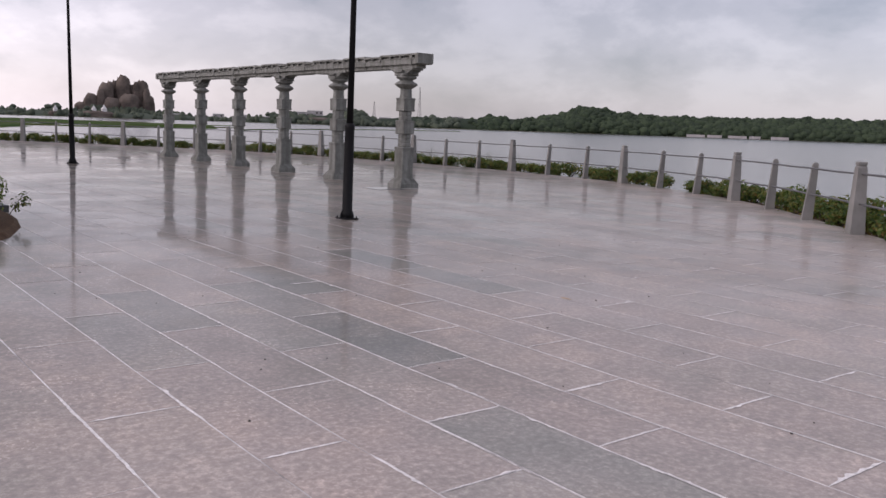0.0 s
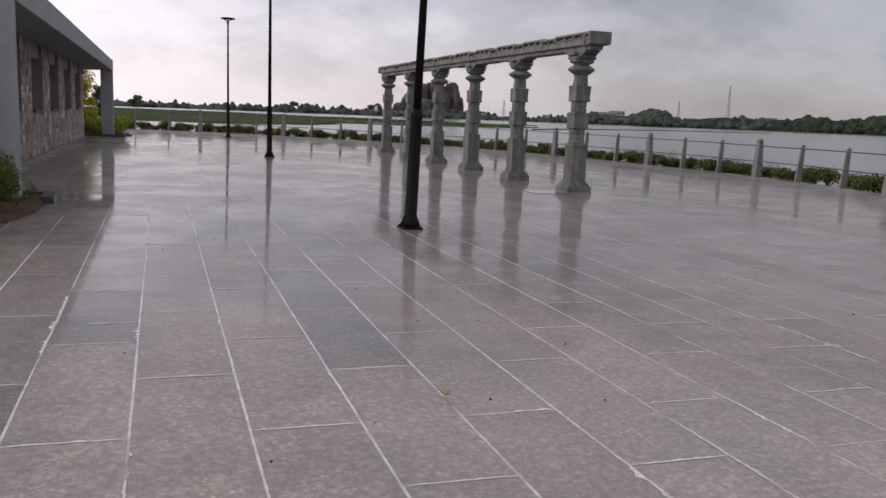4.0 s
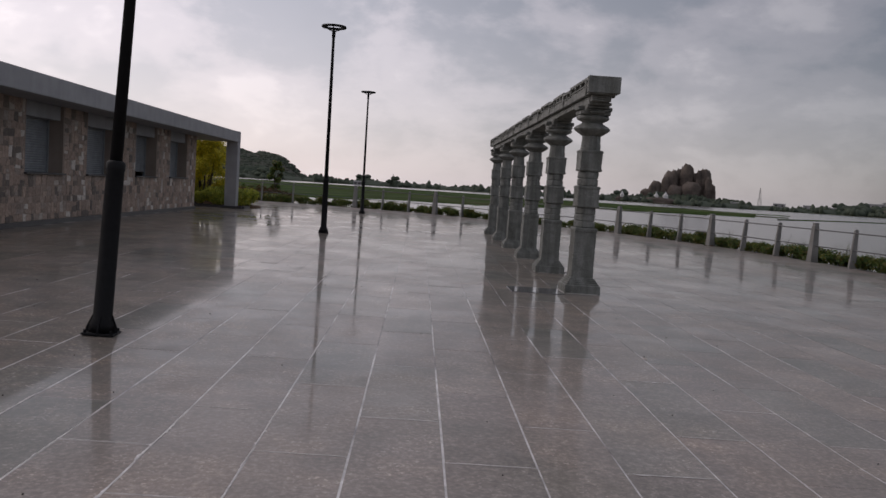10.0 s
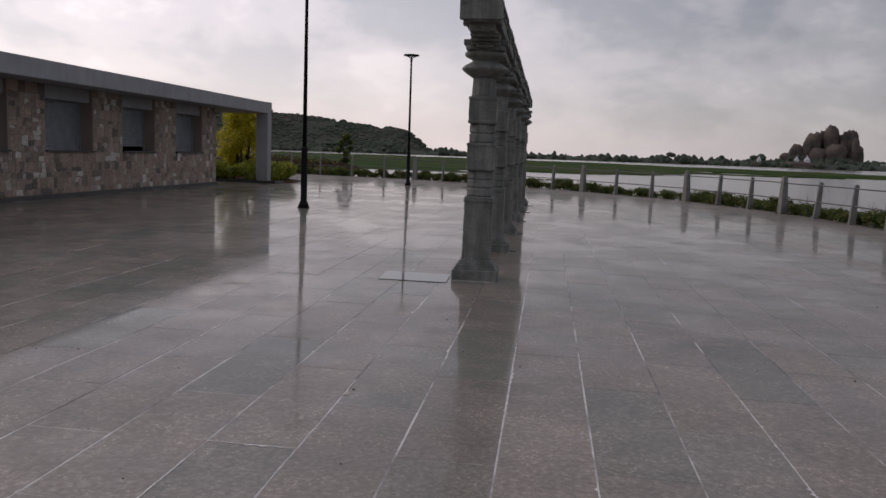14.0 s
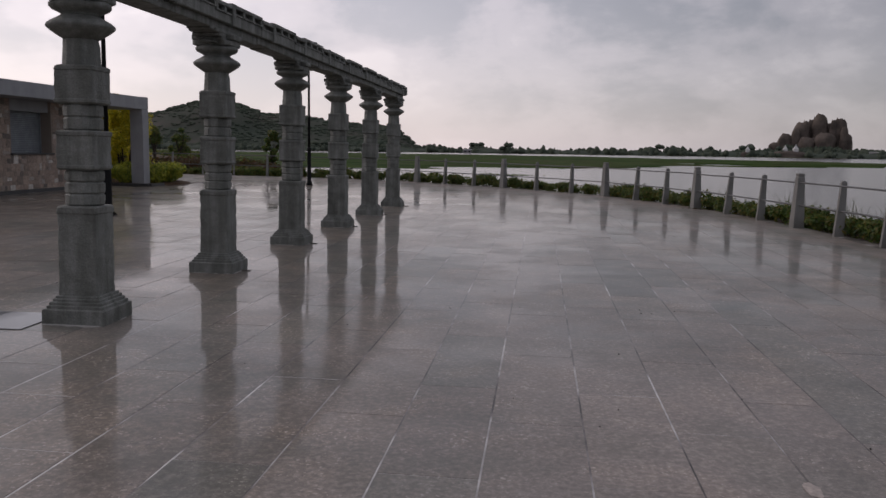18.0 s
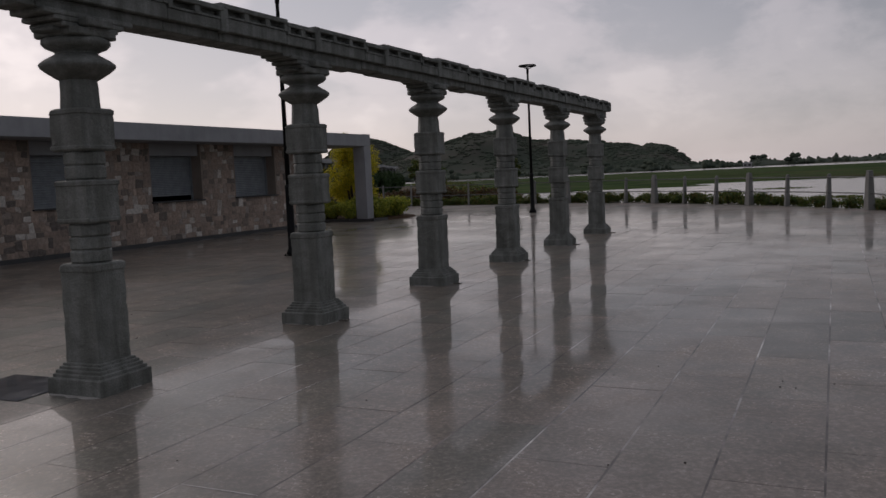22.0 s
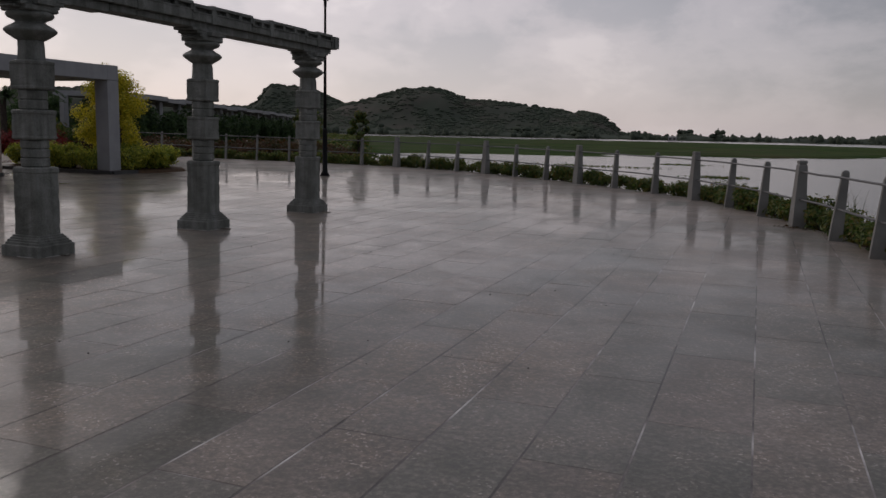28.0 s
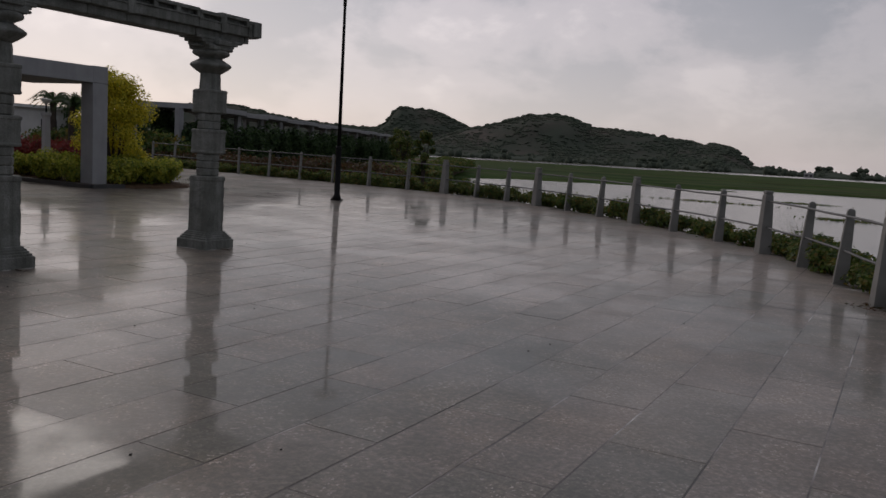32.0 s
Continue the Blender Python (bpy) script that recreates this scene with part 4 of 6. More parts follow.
for i, (a, b_) in enumerate(OPEN):
    part("lintel_box", Geo().box(WX - 0.40, WX - 0.07, a + 0.01, b_ - 0.01, HEAD, ROOF_Z0 - 0.002, 0.008), M_ROOF, kiosk, "grey shutter box")
    gap = (0.02, 0.0, 0.03, 0.16, 0.0)[i]
    sh = Geo()
    z, n = SILL + 0.035 + gap, 22
    st = (HEAD - z) / n
    xb = WX - 0.37
    prof = []
    for j in range(n):
        prof += [(xb, z + j * st), (xb + 0.014, z + j * st + st * 0.35), (xb + 0.014, z + j * st + st * 0.75), (xb, z + (j + 1) * st)]
    v = [(x, yy, zz_) for yy in (a + 0.02, b_ - 0.02) for x, zz_ in prof]
    k = len(prof)
    sh.add(v, [(j, k + j, k + j + 1, j + 1) for j in range(k - 1)])
    sh.box(xb - 0.02, xb + 0.02, a + 0.02, b_ - 0.02, z - 0.035, z)
    part("roller_shutter", sh, M_SHUTTER, kiosk, "grey ribbed steel roller shutter" + (", raised a little above the sill" if gap > 0.05 else ""))
    part("shutter_guide", Geo().box(xb - 0.01, xb + 0.05, a, a + 0.04, SILL + 0.03, HEAD), M_SHUTTER, kiosk)
    part("shutter_guide", Geo().box(xb - 0.01, xb + 0.05, b_ - 0.04, b_, SILL + 0.03, HEAD), M_SHUTTER, kiosk)
    part("window_sill", Geo().box(WX - 0.41, WX + 0.075, a - 0.05, b_ + 0.05, SILL - 0.004, SILL + 0.032, 0.006), M_PLINTH, kiosk, "dark stone sill")
part("plinth_strip", Geo().box(WX, WX + 0.06, WY0, WY1, zb, gz(2) + 0.10, 0.008), M_PLINTH, kiosk, "dark skirting at the foot of the wall")

# ---- planters at both ends of the kiosk ----
def kerb_line(pts, w_, h):
    """A kerb of squared stones along a line of points."""
    out = []
    for (xa, ya), (xb, yb) in zip(pts, pts[1:]):
        d = Vector((xb - xa, yb - ya, 0))
        L = d.length
        k = max(1, round(L / 0.9))
        d.normalize()
        nrm = Vector((-d.y, d.x, 0)) * w_ / 2
        for i in range(k):
            p = Vector((xa, ya, 0)) + d * (L * i / k + 0.004)
            q = Vector((xa, ya, 0)) + d * (L * (i + 1) / k - 0.004)
            c = [p - nrm, q - nrm, q + nrm, p + nrm]
            out.append(Geo().loft([[(v_.x, v_.y, gz(v_.x) - 0.02) for v_ in c], [(v_.x, v_.y, gz(v_.x) + h - 0.008) for v_ in c], [(v_.x + (0.006 if j in (0, 3) else -0.006) * d.x, v_.y + (0.006 if j in (0, 3) else -0.006) * d.y, gz(v_.x) + h) for j, v_ in enumerate(c)]]))
    return out


FAR_BED = [(-1.2, 37.75), (2.98, 37.95), (3.02, 38.9)]
NEAR_BED = [(-1.2, 14.45), (2.96, 14.25), (3.0, 13.55)]
for line, curve in ((FAR_BED, [(3.05, 38.9), (3.35, 40.0), (3.2, 41.0), (2.6, 41.7), (1.0, 42.1), (-1.2, 42.1)]), (NEAR_BED, [(3.0, 13.55), (3.0, 12.6), (2.85, 11.7), (2.55, 10.8), (2.1, 10.05), (1.2, 9.4), (-1.2, 9.0)])):
    pl = thing("planter_bed", "raised soil bed with a dark stone kerb beside the kiosk", "planter", group="planter beds")
    for g in kerb_line(line, 0.16, 0.10):
        part("kerb_stone", g, M_PLINTH, pl)
    pts = [(x, y) for x, y in line] + curve[1:]
    s = Geo()
    cx_, cy_ = -0.2, sum(p[1] for p in pts) / len(pts)
    base_r = [(x, y, gz(x) - 0.01) for x, y in pts]
    mid_r = [(x * 0.97 + cx_ * 0.03, y * 0.97 + cy_ * 0.03, gz(x) + 0.07) for x, y in pts]
    in_r = [(x * 0.6 + cx_ * 0.4, y * 0.6 + cy_ * 0.4, gz(x) + 0.16) for x, y in pts]
    s.loft([base_r, mid_r, in_r], caps=False)
    s.add(in_r, [tuple(range(len(in_r)))])
    part("soil", s, M_SOIL, pl)

BUSH = [leaf_cloud(1500, 0.55, 0.55, 0.62, 0.085, 40 + i, shell=0.35).mesh("foliage", M_SHRUB) for i in range(3)]
BSTEM = stems(9, 0.5, 0.35, 9).mesh("stem_clump", M_BARK)


def bush(x, y, s, h, label, meshes=BUSH, z=0.1, name="shrub"):
    o = thing(name, label, "shrub", Matrix.Translation((x, y, gz(x) + z)) @ Matrix.Rotation(rng.uniform(0, 6.28), 4, "Z") @ Matrix.Diagonal((s, s, h, 1)))
    part("foliage", meshes[rng.randrange(len(meshes))], None, o)
    part("stem_clump", BSTEM, None, o)
    return o


LOWB = "bushy green-yellow shrub in the planter bed beside the kiosk"
FINE = [leaf_cloud(4200, 0.55, 0.55, 0.62, 0.046, 50 + i, shell=0.35).mesh("foliage", M_BEDLEAF) for i in range(3)]
for x, y, s, h in ((2.30, 13.2, 0.85, 1.0), (2.32, 12.4, 0.85, 1.05), (2.1, 11.6, 0.85, 1.0), (1.75, 10.9, 0.9, 0.95), (1.3, 12.3, 1.1, 1.25), (1.0, 10.4, 1.0, 0.9), (0.3, 11.5, 1.1, 1.1), (0.2, 13.2, 1.1, 1.1), (1.5, 13.5, 0.8, 1.0)):
    bush(x, y, s, h, LOWB, FINE)
o = thing("twig", "small leafy twig hanging over the planter edge", "twig", Matrix.Translation((2.95, 12.2, gz(3) + 0.1)))
part("stem", Geo().tube((-0.15, 0, 0), (0.02, 0.02, 0.25), 0.006, 0.004, 5).tube((0.02, 0.02, 0.25), (0.12, 0.05, 0.30), 0.004, 0.002, 5), M_BARK, o)
part("foliage", leaf_cloud(60, 0.16, 0.14, 0.34, 0.05, 58, shell=0.6), M_HEDGE, o)
for x, y, s, h in ((2.55, 39.2, 1.05, 1.15), (2.6, 39.9, 1.05, 1.15), (2.55, 40.5, 1.05, 1.1), (2.35, 41.1, 1.0, 1.1), (1.7, 40.2, 1.1, 1.35), (0.2, 39.6, 1.0, 1.2), (1.8, 41.3, 1.0, 1.1), (1.6, 39.4, 1.1, 1.2), (1.9, 38.35, 0.75, 1.0), (1.3, 38.3, 0.8, 0.95), (0.6, 38.4, 0.9, 1.1), (0.6, 40.6, 1.1, 1.2), (-0.2, 38.5, 0.9, 1.0), (-0.9, 38.6, 0.95, 1.1), (-0.6, 39.5, 1.0, 1.2), (0.1, 41.3, 1.0, 1.1)):
    bush(x, y, s, h, LOWB)


def tree_geo(h, r_, n, size, seed, trunk_h=0.3, lean=0.0, clumps=26):
    rr_ = random.Random(seed)
    t = Geo()
    c = Geo()
    tops = []
    for k in range(5):
        a_ = k * 1.26 + rr_.uniform(-0.3, 0.3)
        p0 = Vector((0, 0, -0.05))
        p1 = Vector((0.12 * math.cos(a_) * r_, 0.12 * math.sin(a_) * r_, h * trunk_h))
        p2 = Vector((0.42 * math.cos(a_) * r_, 0.42 * math.sin(a_) * r_, h * rr_.uniform(0.55, 0.8)))
        t.tube(p0, p1, 0.028 * h, 0.02 * h, 7).tube(p1, p2, 0.02 * h, 0.006 * h, 6)
    for k in range(clumps):
        z = rr_.uniform(trunk_h * 0.6, 0.98)
        w_ = math.sin(min(1.0, (1 - z) * 1.6 + 0.18) * math.pi * 0.55)
        a_ = rr_.uniform(0, 6.28)
        q = rr_.uniform(0.25, 0.95) * w_
        tops.append((Vector((q * r_ * math.cos(a_), q * r_ * math.sin(a_), z * h)), rr_.uniform(0.25, 0.42) * r_))
    for k in range(n):
        ct, cr = tops[rr_.randrange(len(tops))]
        d = Vector((rr_.gauss(0, 1), rr_.gauss(0, 1), rr_.gauss(0, 0.9)))
        p = ct + d.normalized() * cr * rr_.random() ** 0.4
        nrm = (d + Vector((rr_.uniform(-1, 1), rr_.uniform(-1, 1), rr_.uniform(-0.2, 1.2)))).normalized()
        tt = nrm.cross(Vector((rr_.uniform(-1, 1), rr_.uniform(-1, 1), rr_.uniform(-1, 1)))).normalized()
        u = nrm.cross(tt)
        L, W = size * rr_.uniform(0.6, 1.4), size * rr_.uniform(0.25, 0.45)
        c.add([p - tt * L * 0.5, p + u * W, p + tt * L * 0.6, p - u * W], [(0, 1, 2), (0, 2, 3)])
    return t, c


def tree(x, y, z, h, r_, n, size, seed, mat, label, trunk_h=0.3, clumps=26):
    t, c = tree_geo(h, r_, n, size, seed, trunk_h, clumps=clumps)
    o = thing("tree", label, "tree", Matrix.Translation((x, y, z)))
    part("trunk", t, M_BARK, o)
    part("crown", c, mat, o)
    return o


tree(0.87, 40.44, gz(1) + 0.08, 2.95, 1.0, 20000, 0.068, 3, M_GOLD, "golden-yellow bushy ornamental tree beside the kiosk", 0.03, 64)
tree(1.72, 11.7, gz(1) + 0.1, 2.45, 0.68, 3600, 0.07, 6, M_GOLD, "golden-yellow young ornamental tree in the planter bed", 0.2, 22)


# ---- marsh, far shore, hills ----
def table(v, pts):
    if v <= pts[0][0]:
        return pts[0][1]
    for (a0, b0), (a1, b1) in zip(pts, pts[1:]):
        if v <= a1:
            return b0 + (b1 - b0) * (v - a0) / (a1 - a0)
    return pts[-1][1]


HX, HY = 12.0, 12.0


def polar(az, d):
    return HX + d * math.sin(radians(az)), HY + d * math.cos(radians(az))


NEAR_D = [(-50, 66), (-30, 70), (-22, 80), (-16, 112), (-8, 118), (0, 122), (4, 128), (7, 140), (10, 165), (14, 190), (22, 215)]
FAR_D = [(-50, 500), (-20, 520), (-4, 500), (0, 510), (4, 480), (8, 450), (14, 420), (18, 400), (22, 330)]
marsh = Geo()
azs = [-50 + 0.45 * i for i in range(161)]
ds = [62 * (700 / 62) ** (i / 150) for i in range(151)]
for az in azs:
    n0, f0 = table(az, NEAR_D), table(az, FAR_D)
    for d in ds:
        x, y = polar(az, d)
        q = noise.noise(Vector((x / 70, y / 13, 0.3))) + 0.6 * noise.noise(Vector((x / 26, y / 6, 4.1)))
        q += (1.1 if az > 3 else 0.45) * noise.noise(Vector((az * 0.22, d / 15, 9.0)))
        mid = min((d - n0) / (0.18 * d), (f0 - d) / (0.2 * d), 1.0)
        wet = 0.12 + (0.30 if az > 5 else 0.0)
        h = -0.5 + min(mid * 1.25 + q * 0.95 - wet, 0.95)
        marsh.v.append((x, y, WATER_Z + max(min(h, 0.34), -0.35) * 0.9))
nd_ = len(ds)
marsh.f = [(i * nd_ + j, (i + 1) * nd_ + j, (i + 1) * nd_ + j + 1, i * nd_ + j + 1) for i in range(len(azs) - 1) for j in range(nd_ - 1)]
solo("ground_marsh", marsh, M_MARSH, "flat green marsh with strips of open water", "marsh", kind="structure")

# reed islets close to the terrace
for az, d, L in ((-3.5, 84, 5), (0.5, 96, 2.5), (4.5, 70, 2.0)):
    x, y = polar(az, d)
    g = Geo()
    r2 = random.Random(int(d))
    for i in range(260):
        px, py = x + r2.gauss(0, L * 0.5), y + r2.gauss(0, 0.8)
        hh = r2.uniform(0.05, 0.16)
        dx = r2.uniform(-0.1, 0.1)
        g.add([(px - 0.05, py, WATER_Z - 0.02), (px + 0.05, py, WATER_Z - 0.02), (px + dx, py + 0.02, WATER_Z + hh)], [(0, 1, 2)])
    solo("reed_islet", g, M_HEDGE, "small dark reed islet in the lake water", "reeds", kind="stuff")

# low mud bank in the open water
for az0, az1, d, d1 in ((23.4, 39.2, 200, 425), (9, 19, 190, 200), (11, 24, 225, 250), (15, 24, 300, 320)):
    g = Geo()
    rows_ = []
    for s, z in ((-1, -0.3), (-0.4, 0.16), (0.3, 0.26), (1, -0.3)):
        row = []
        for i in range(61):
            az = az0 + (az1 - az0) * i / 60
            w_ = (1.1 + 1.3 * noise.noise(Vector((az * 0.7, 1.7, 0)))) * min(1, i / 8, (60 - i) / 8)
            x, y = polar(az, d + (d1 - d) * i / 60 + 6 * noise.noise(Vector((az * 0.25, 8, 0))) + s * max(w_, 0.0))
            row.append((x, y, WATER_Z + z))
        rows_.append(row)
    g.loft(rows_, caps=False, closed=False)
    solo("mud_bank", g, M_MARSH, "long low dark mud bank in the lake", "bank", kind="structure")

# far shore land
shore = Geo()
for az in range(-60, 96, 2):
    for d, z in ((760, -0.3), (775, 0.35), (1000, 1.0), (1900, 3.0)):
        dd = d * (1 + 0.03 * noise.noise(Vector((az / 6, 0, 2))))
        x, y = polar(az, dd)
        shore.v.append((x, y, WATER_Z + z))
shore.f = [(i * 4 + j, (i + 1) * 4 + j, (i + 1) * 4 + j + 1, i * 4 + j + 1) for i in range(77) for j in range(3)]
solo("ground_far_shore", shore, M_LAND, "low land along the far shore of the lake", "shore", kind="structure")


def lump(g, x, y, z, rx, rz, rr_, n=9):
    """One rough tree crown."""
    rings = []
    for k, (q, h) in enumerate(((0.55, 0.0), (0.95, 0.25), (1.0, 0.5), (0.75, 0.8), (0.3, 1.0))):
        rings.append([(x + rx * q * rr_.uniform(0.75, 1.2) * math.cos(2 * math.pi * i / n), y + rx * q * rr_.uniform(0.75, 1.2) * math.sin(2 * math.pi * i / n), z + rz * h * rr_.uniform(0.88, 1.1)) for i in range(n)])
    g.loft(rings)


TOP_EL = [(-60, 0.5), (-12, 0.42), (-8, 0.30), (-3, 0.42), (2, 0.36), (8, 0.42), (11, 0.40), (13.5, 0.5), (20, 0.45), (22, 0.36), (25, 0.40), (27.8, 0.62), (28.8, 0.5), (30.5, 0.6), (31.2, 0.85), (32, 1.08), (32.9, 0.85), (33.4, 0.42), (34.4, 0.52), (36, 0.70), (39, 0.68), (40.8, 0.76), (44, 0.80), (46, 1.15), (46.8, 1.5), (47.2, 1.78), (48.7, 1.74), (49.4, 1.45), (50, 1.36), (53, 1.22), (57, 1.18), (60, 1.3), (62, 1.38), (66, 1.22), (80, 1.1), (95, 0.8)]
woods, near_woods = Geo(), Geo()
r2 = random.Random(12)
for i in range(3400):
    az = r2.uniform(-58, 95)
    t_el = table(az, TOP_EL)
    d = r2.uniform(772, 860)
    x, y = polar(az, d)
    grove = 0.85 + 0.5 * noise.noise(Vector((az * 0.9, 3.3, 0)))
    tall = (r2.uniform(0.4, 0.85) if r2.random() < 0.8 else r2.uniform(0.85, 1.25)) * (grove if az < 44 else 1.0)
    h = max(2.0, (math.tan(radians(t_el)) * d + 2.0) * tall)
    z0 = WATER_Z + 0.2
    g = near_woods if az > 39 else woods
    if h > 9:
        for k in range(3 if az < 27 else 7):
            if az >= 27:
                w_ = r2.choice((1.6, 2.2, 2.8, 3.6, 4.6)) * r2.uniform(0.8, 1.15)
                a_ = az + r2.uniform(-0.5, 0.5)
                q = r2.uniform(0, 1) ** 0.7
                px, py = polar(a_, 775 + 26 * q * q)
                lump(g, px, py, WATER_Z + (math.tan(radians(table(a_, TOP_EL))) * 800 + 2.0) * 0.86 * q - w_ * 0.7, w_, w_ * r2.uniform(1.1, 1.5), r2, 6)
                continue
            lump(g, x + r2.uniform(-4, 4), y + r2.uniform(-4, 4), z0 + h * 0.33 * k - 0.5, r2.uniform(2.6, 4.4), h * 0.40, r2)
    else:
        for k in range(3):
            w_ = h * r2.uniform(0.20, 0.40)
            lump(g, x + r2.uniform(-0.5, 0.5) * h, y + r2.uniform(-0.5, 0.5) * h, z0 - 0.3, w_ + 0.4, h * r2.uniform(0.45, 1.0), r2, 6)
# closed canopy behind the loose crowns
rows_ = []
for k in range(7):
    row = []
    for i in range(341):
        az = 26.5 + 68.5 * i / 340
        h = max(1.0, math.tan(radians(table(az, TOP_EL))) * 800 + 2.0) * 0.86
        q = noise.noise(Vector((az * 1.4, k * 0.9, 6))) + 0.6 * noise.noise(Vector((az * 4.2, k * 1.7, 2)))
        x, y = polar(az, 776 + 26 * (k / 6) ** 2 + 3.5 * q)
        row.append((x, y, WATER_Z + h * min(1.0, k / 6 + 0.05 * q) * (1 + 0.05 * q)))
    rows_.append(row)
near_woods.loft(rows_, caps=False, closed=False)
rows_ = []
for k in range(5):
    row = []
    for i in range(421):
        az = -58 + 85.5 * i / 420
        q = noise.noise(Vector((az * 1.1, k * 0.9, 16))) + 0.7 * noise.noise(Vector((az * 5.2, k * 1.7, 12)))
        h = max(1.2, (math.tan(radians(table(az, TOP_EL))) * 800 + 2.0) * (0.50 + 0.22 * q))
        x, y = polar(az, 776 + 20 * (k / 4) ** 2 + 3.0 * q)
        row.append((x, y, WATER_Z + h * min(1.0, k / 4)))
    rows_.append(row)
woods.loft(rows_, caps=False, closed=False)
M_FARGREEN = material("shore_foliage", leaf([(0.028, 0.040, 0.026), (0.038, 0.055, 0.032), (0.050, 0.070, 0.040)], 0.9))
solo("far_woods", woods, M_FARTREE, "dark line of trees along the far shore", "trees", kind="stuff", smooth=True)
solo("shore_woods", near_woods, M_FARGREEN, "green wooded mound along the lake shore", "trees", kind="stuff", smooth=True)

# wooded hills
def hill(name, ridge, dist, depth, seed, label, steps=150):
    """ridge: azimuth and elevation of the crest, seen from the terrace."""
    a0, a1 = ridge[0][0], ridge[-1][0]

    def height(az, s):
        x, y = polar(az, dist + s * depth)
        top_h = max(math.tan(radians(table(az, ridge))) * dist + 1.4, 0.0)
        prof = (0.5 + 0.5 * math.cos(math.pi * min(abs(s) ** 0.85, 1.0)))
        rough = noise.noise(Vector((x / 60, y / 110, seed))) * 0.9 + noise.noise(Vector((x / 22, y / 45, seed))) * 0.4
        return x, y, WATER_Z + 0.5 + top_h * (prof + 0.5 * rough * prof * (1 - prof))

    g = Geo()
    rows_ = [-1 + i / 22 for i in range(23)] + [0.05, 0.15, 0.35, 0.65, 1.0]
    for i in range(steps + 1):
        for s in rows_:
            g.v.append(height(a0 + (a1 - a0) * i / steps, s))
    n = len(rows_)
    g.f = [(i * n + j, (i + 1) * n + j, (i + 1) * n + j + 1, i * n + j + 1) for i in range(steps) for j in range(n - 1)]
    o = thing(name, label, "hill")
    part("ground", g, M_HILL, o, smooth=True)
    veg = Geo()
    r3 = random.Random(seed)
    for k in range(steps * 42):
        az, s = r3.uniform(a0, a1), r3.uniform(-0.98, 0.06)
        x, y, z = height(az, s)
        thick = noise.noise(Vector((x / 45, y / 45, seed + 3))) + 0.5 * noise.noise(Vector((x / 14, y / 14, seed)))
        if z < WATER_Z + 2 or r3.random() > 0.66 + thick * 1.5:
            continue
        w_ = r3.uniform(1.0, 2.6) if s < -0.08 else r3.uniform(1.4, 4.6)
        flat = 0.78 if s < -0.08 else 1.0
        lump(veg, x, y, z - w_ * 0.5 * flat, w_ * 1.35, w_ * flat * r3.uniform(0.85, 1.35), r3, 6)
    tagged(part("scrub", veg, M_SCRUB, o, "dark scrub and trees", smooth=True), kind="stuff")


hill("hill", [(-30.3, 0.2), (-28.5, 0.9), (-27.3, 1.35), (-26.3, 1.68), (-25.1, 1.95), (-23.7, 2.36), (-22.9, 2.62), (-22.4, 2.86), (-21.4, 2.84), (-20.6, 2.86), (-19.6, 2.70), (-18.9, 2.42), (-18.2, 2.18), (-17.2, 2.13), (-16.0, 2.04), (-14.9, 1.95), (-13.7, 1.83), (-12.4, 1.62), (-11.6, 1.50), (-10.6, 1.54), (-10.0, 1.48), (-9.3, 1.18), (-8.8, 0.80), (-8.3, 0.33), (-7.8, 0.05)], 1050, 210, 5, "long wooded hill rising beyond the marsh")
hill("hill", [(-36.5, 0.9), (-34.75, 1.42), (-33.6, 1.38), (-32.6, 1.42), (-31.95, 1.78), (-31.5, 2.42), (-31.1, 2.84), (-30.2, 2.82), (-29.2, 2.78), (-28.2, 2.52), (-27.5, 2.20), (-26.8, 1.92), (-26.0, 1.5), (-25.0, 0.9), (-23.5, 0.1)], 1250, 180, 9, "steep rocky wooded knoll beyond the marsh", 90)
hill("hill", [(-54, 0.3), (-50, 1.2), (-46, 2.05), (-43.8, 2.25), (-42.0, 2.33), (-41.0, 2.2), (-39.0, 1.85), (-36.5, 1.55), (-34.5, 1.42), (-33.0, 1.1), (-31.0, 0.1)], 1500, 220, 11, "low distant wooded ridge", 70)

# boulder outcrop with small white shrines
def boulder(cx_, cy_, z0, rx, ry, rz, seed):
    g = Geo()
    nr, nh = 14, 9
    rings = []
    for k in range(nh + 1):
        t = k / nh
        prof = (1.05 - 0.12 * t) * (1 - max(0.0, (t - 0.70) / 0.30) ** 2.6 * 0.45)
        ring_ = []
        for i in range(nr):
            a_ = 2 * math.pi * i / nr
            d = Vector((math.cos(a_) * 1.3, math.sin(a_) * 1.3, t * 2))
            q = 1 + 0.26 * noise.noise(d + Vector((seed, 0, 0))) + 0.20 * noise.noise(d * 2.6 + Vector((0, seed, 0)))
            ring_.append((cx_ + rx * prof * q * math.cos(a_), cy_ + ry * prof * q * math.sin(a_), z0 + rz * t * (1 + 0.05 * noise.noise(d * 3))))
        rings.append(ring_)
    return g.loft(rings)


RD = 900
outcrop = thing("rock_outcrop", "tall cluster of tan granite boulders on the far shore", "rocks")
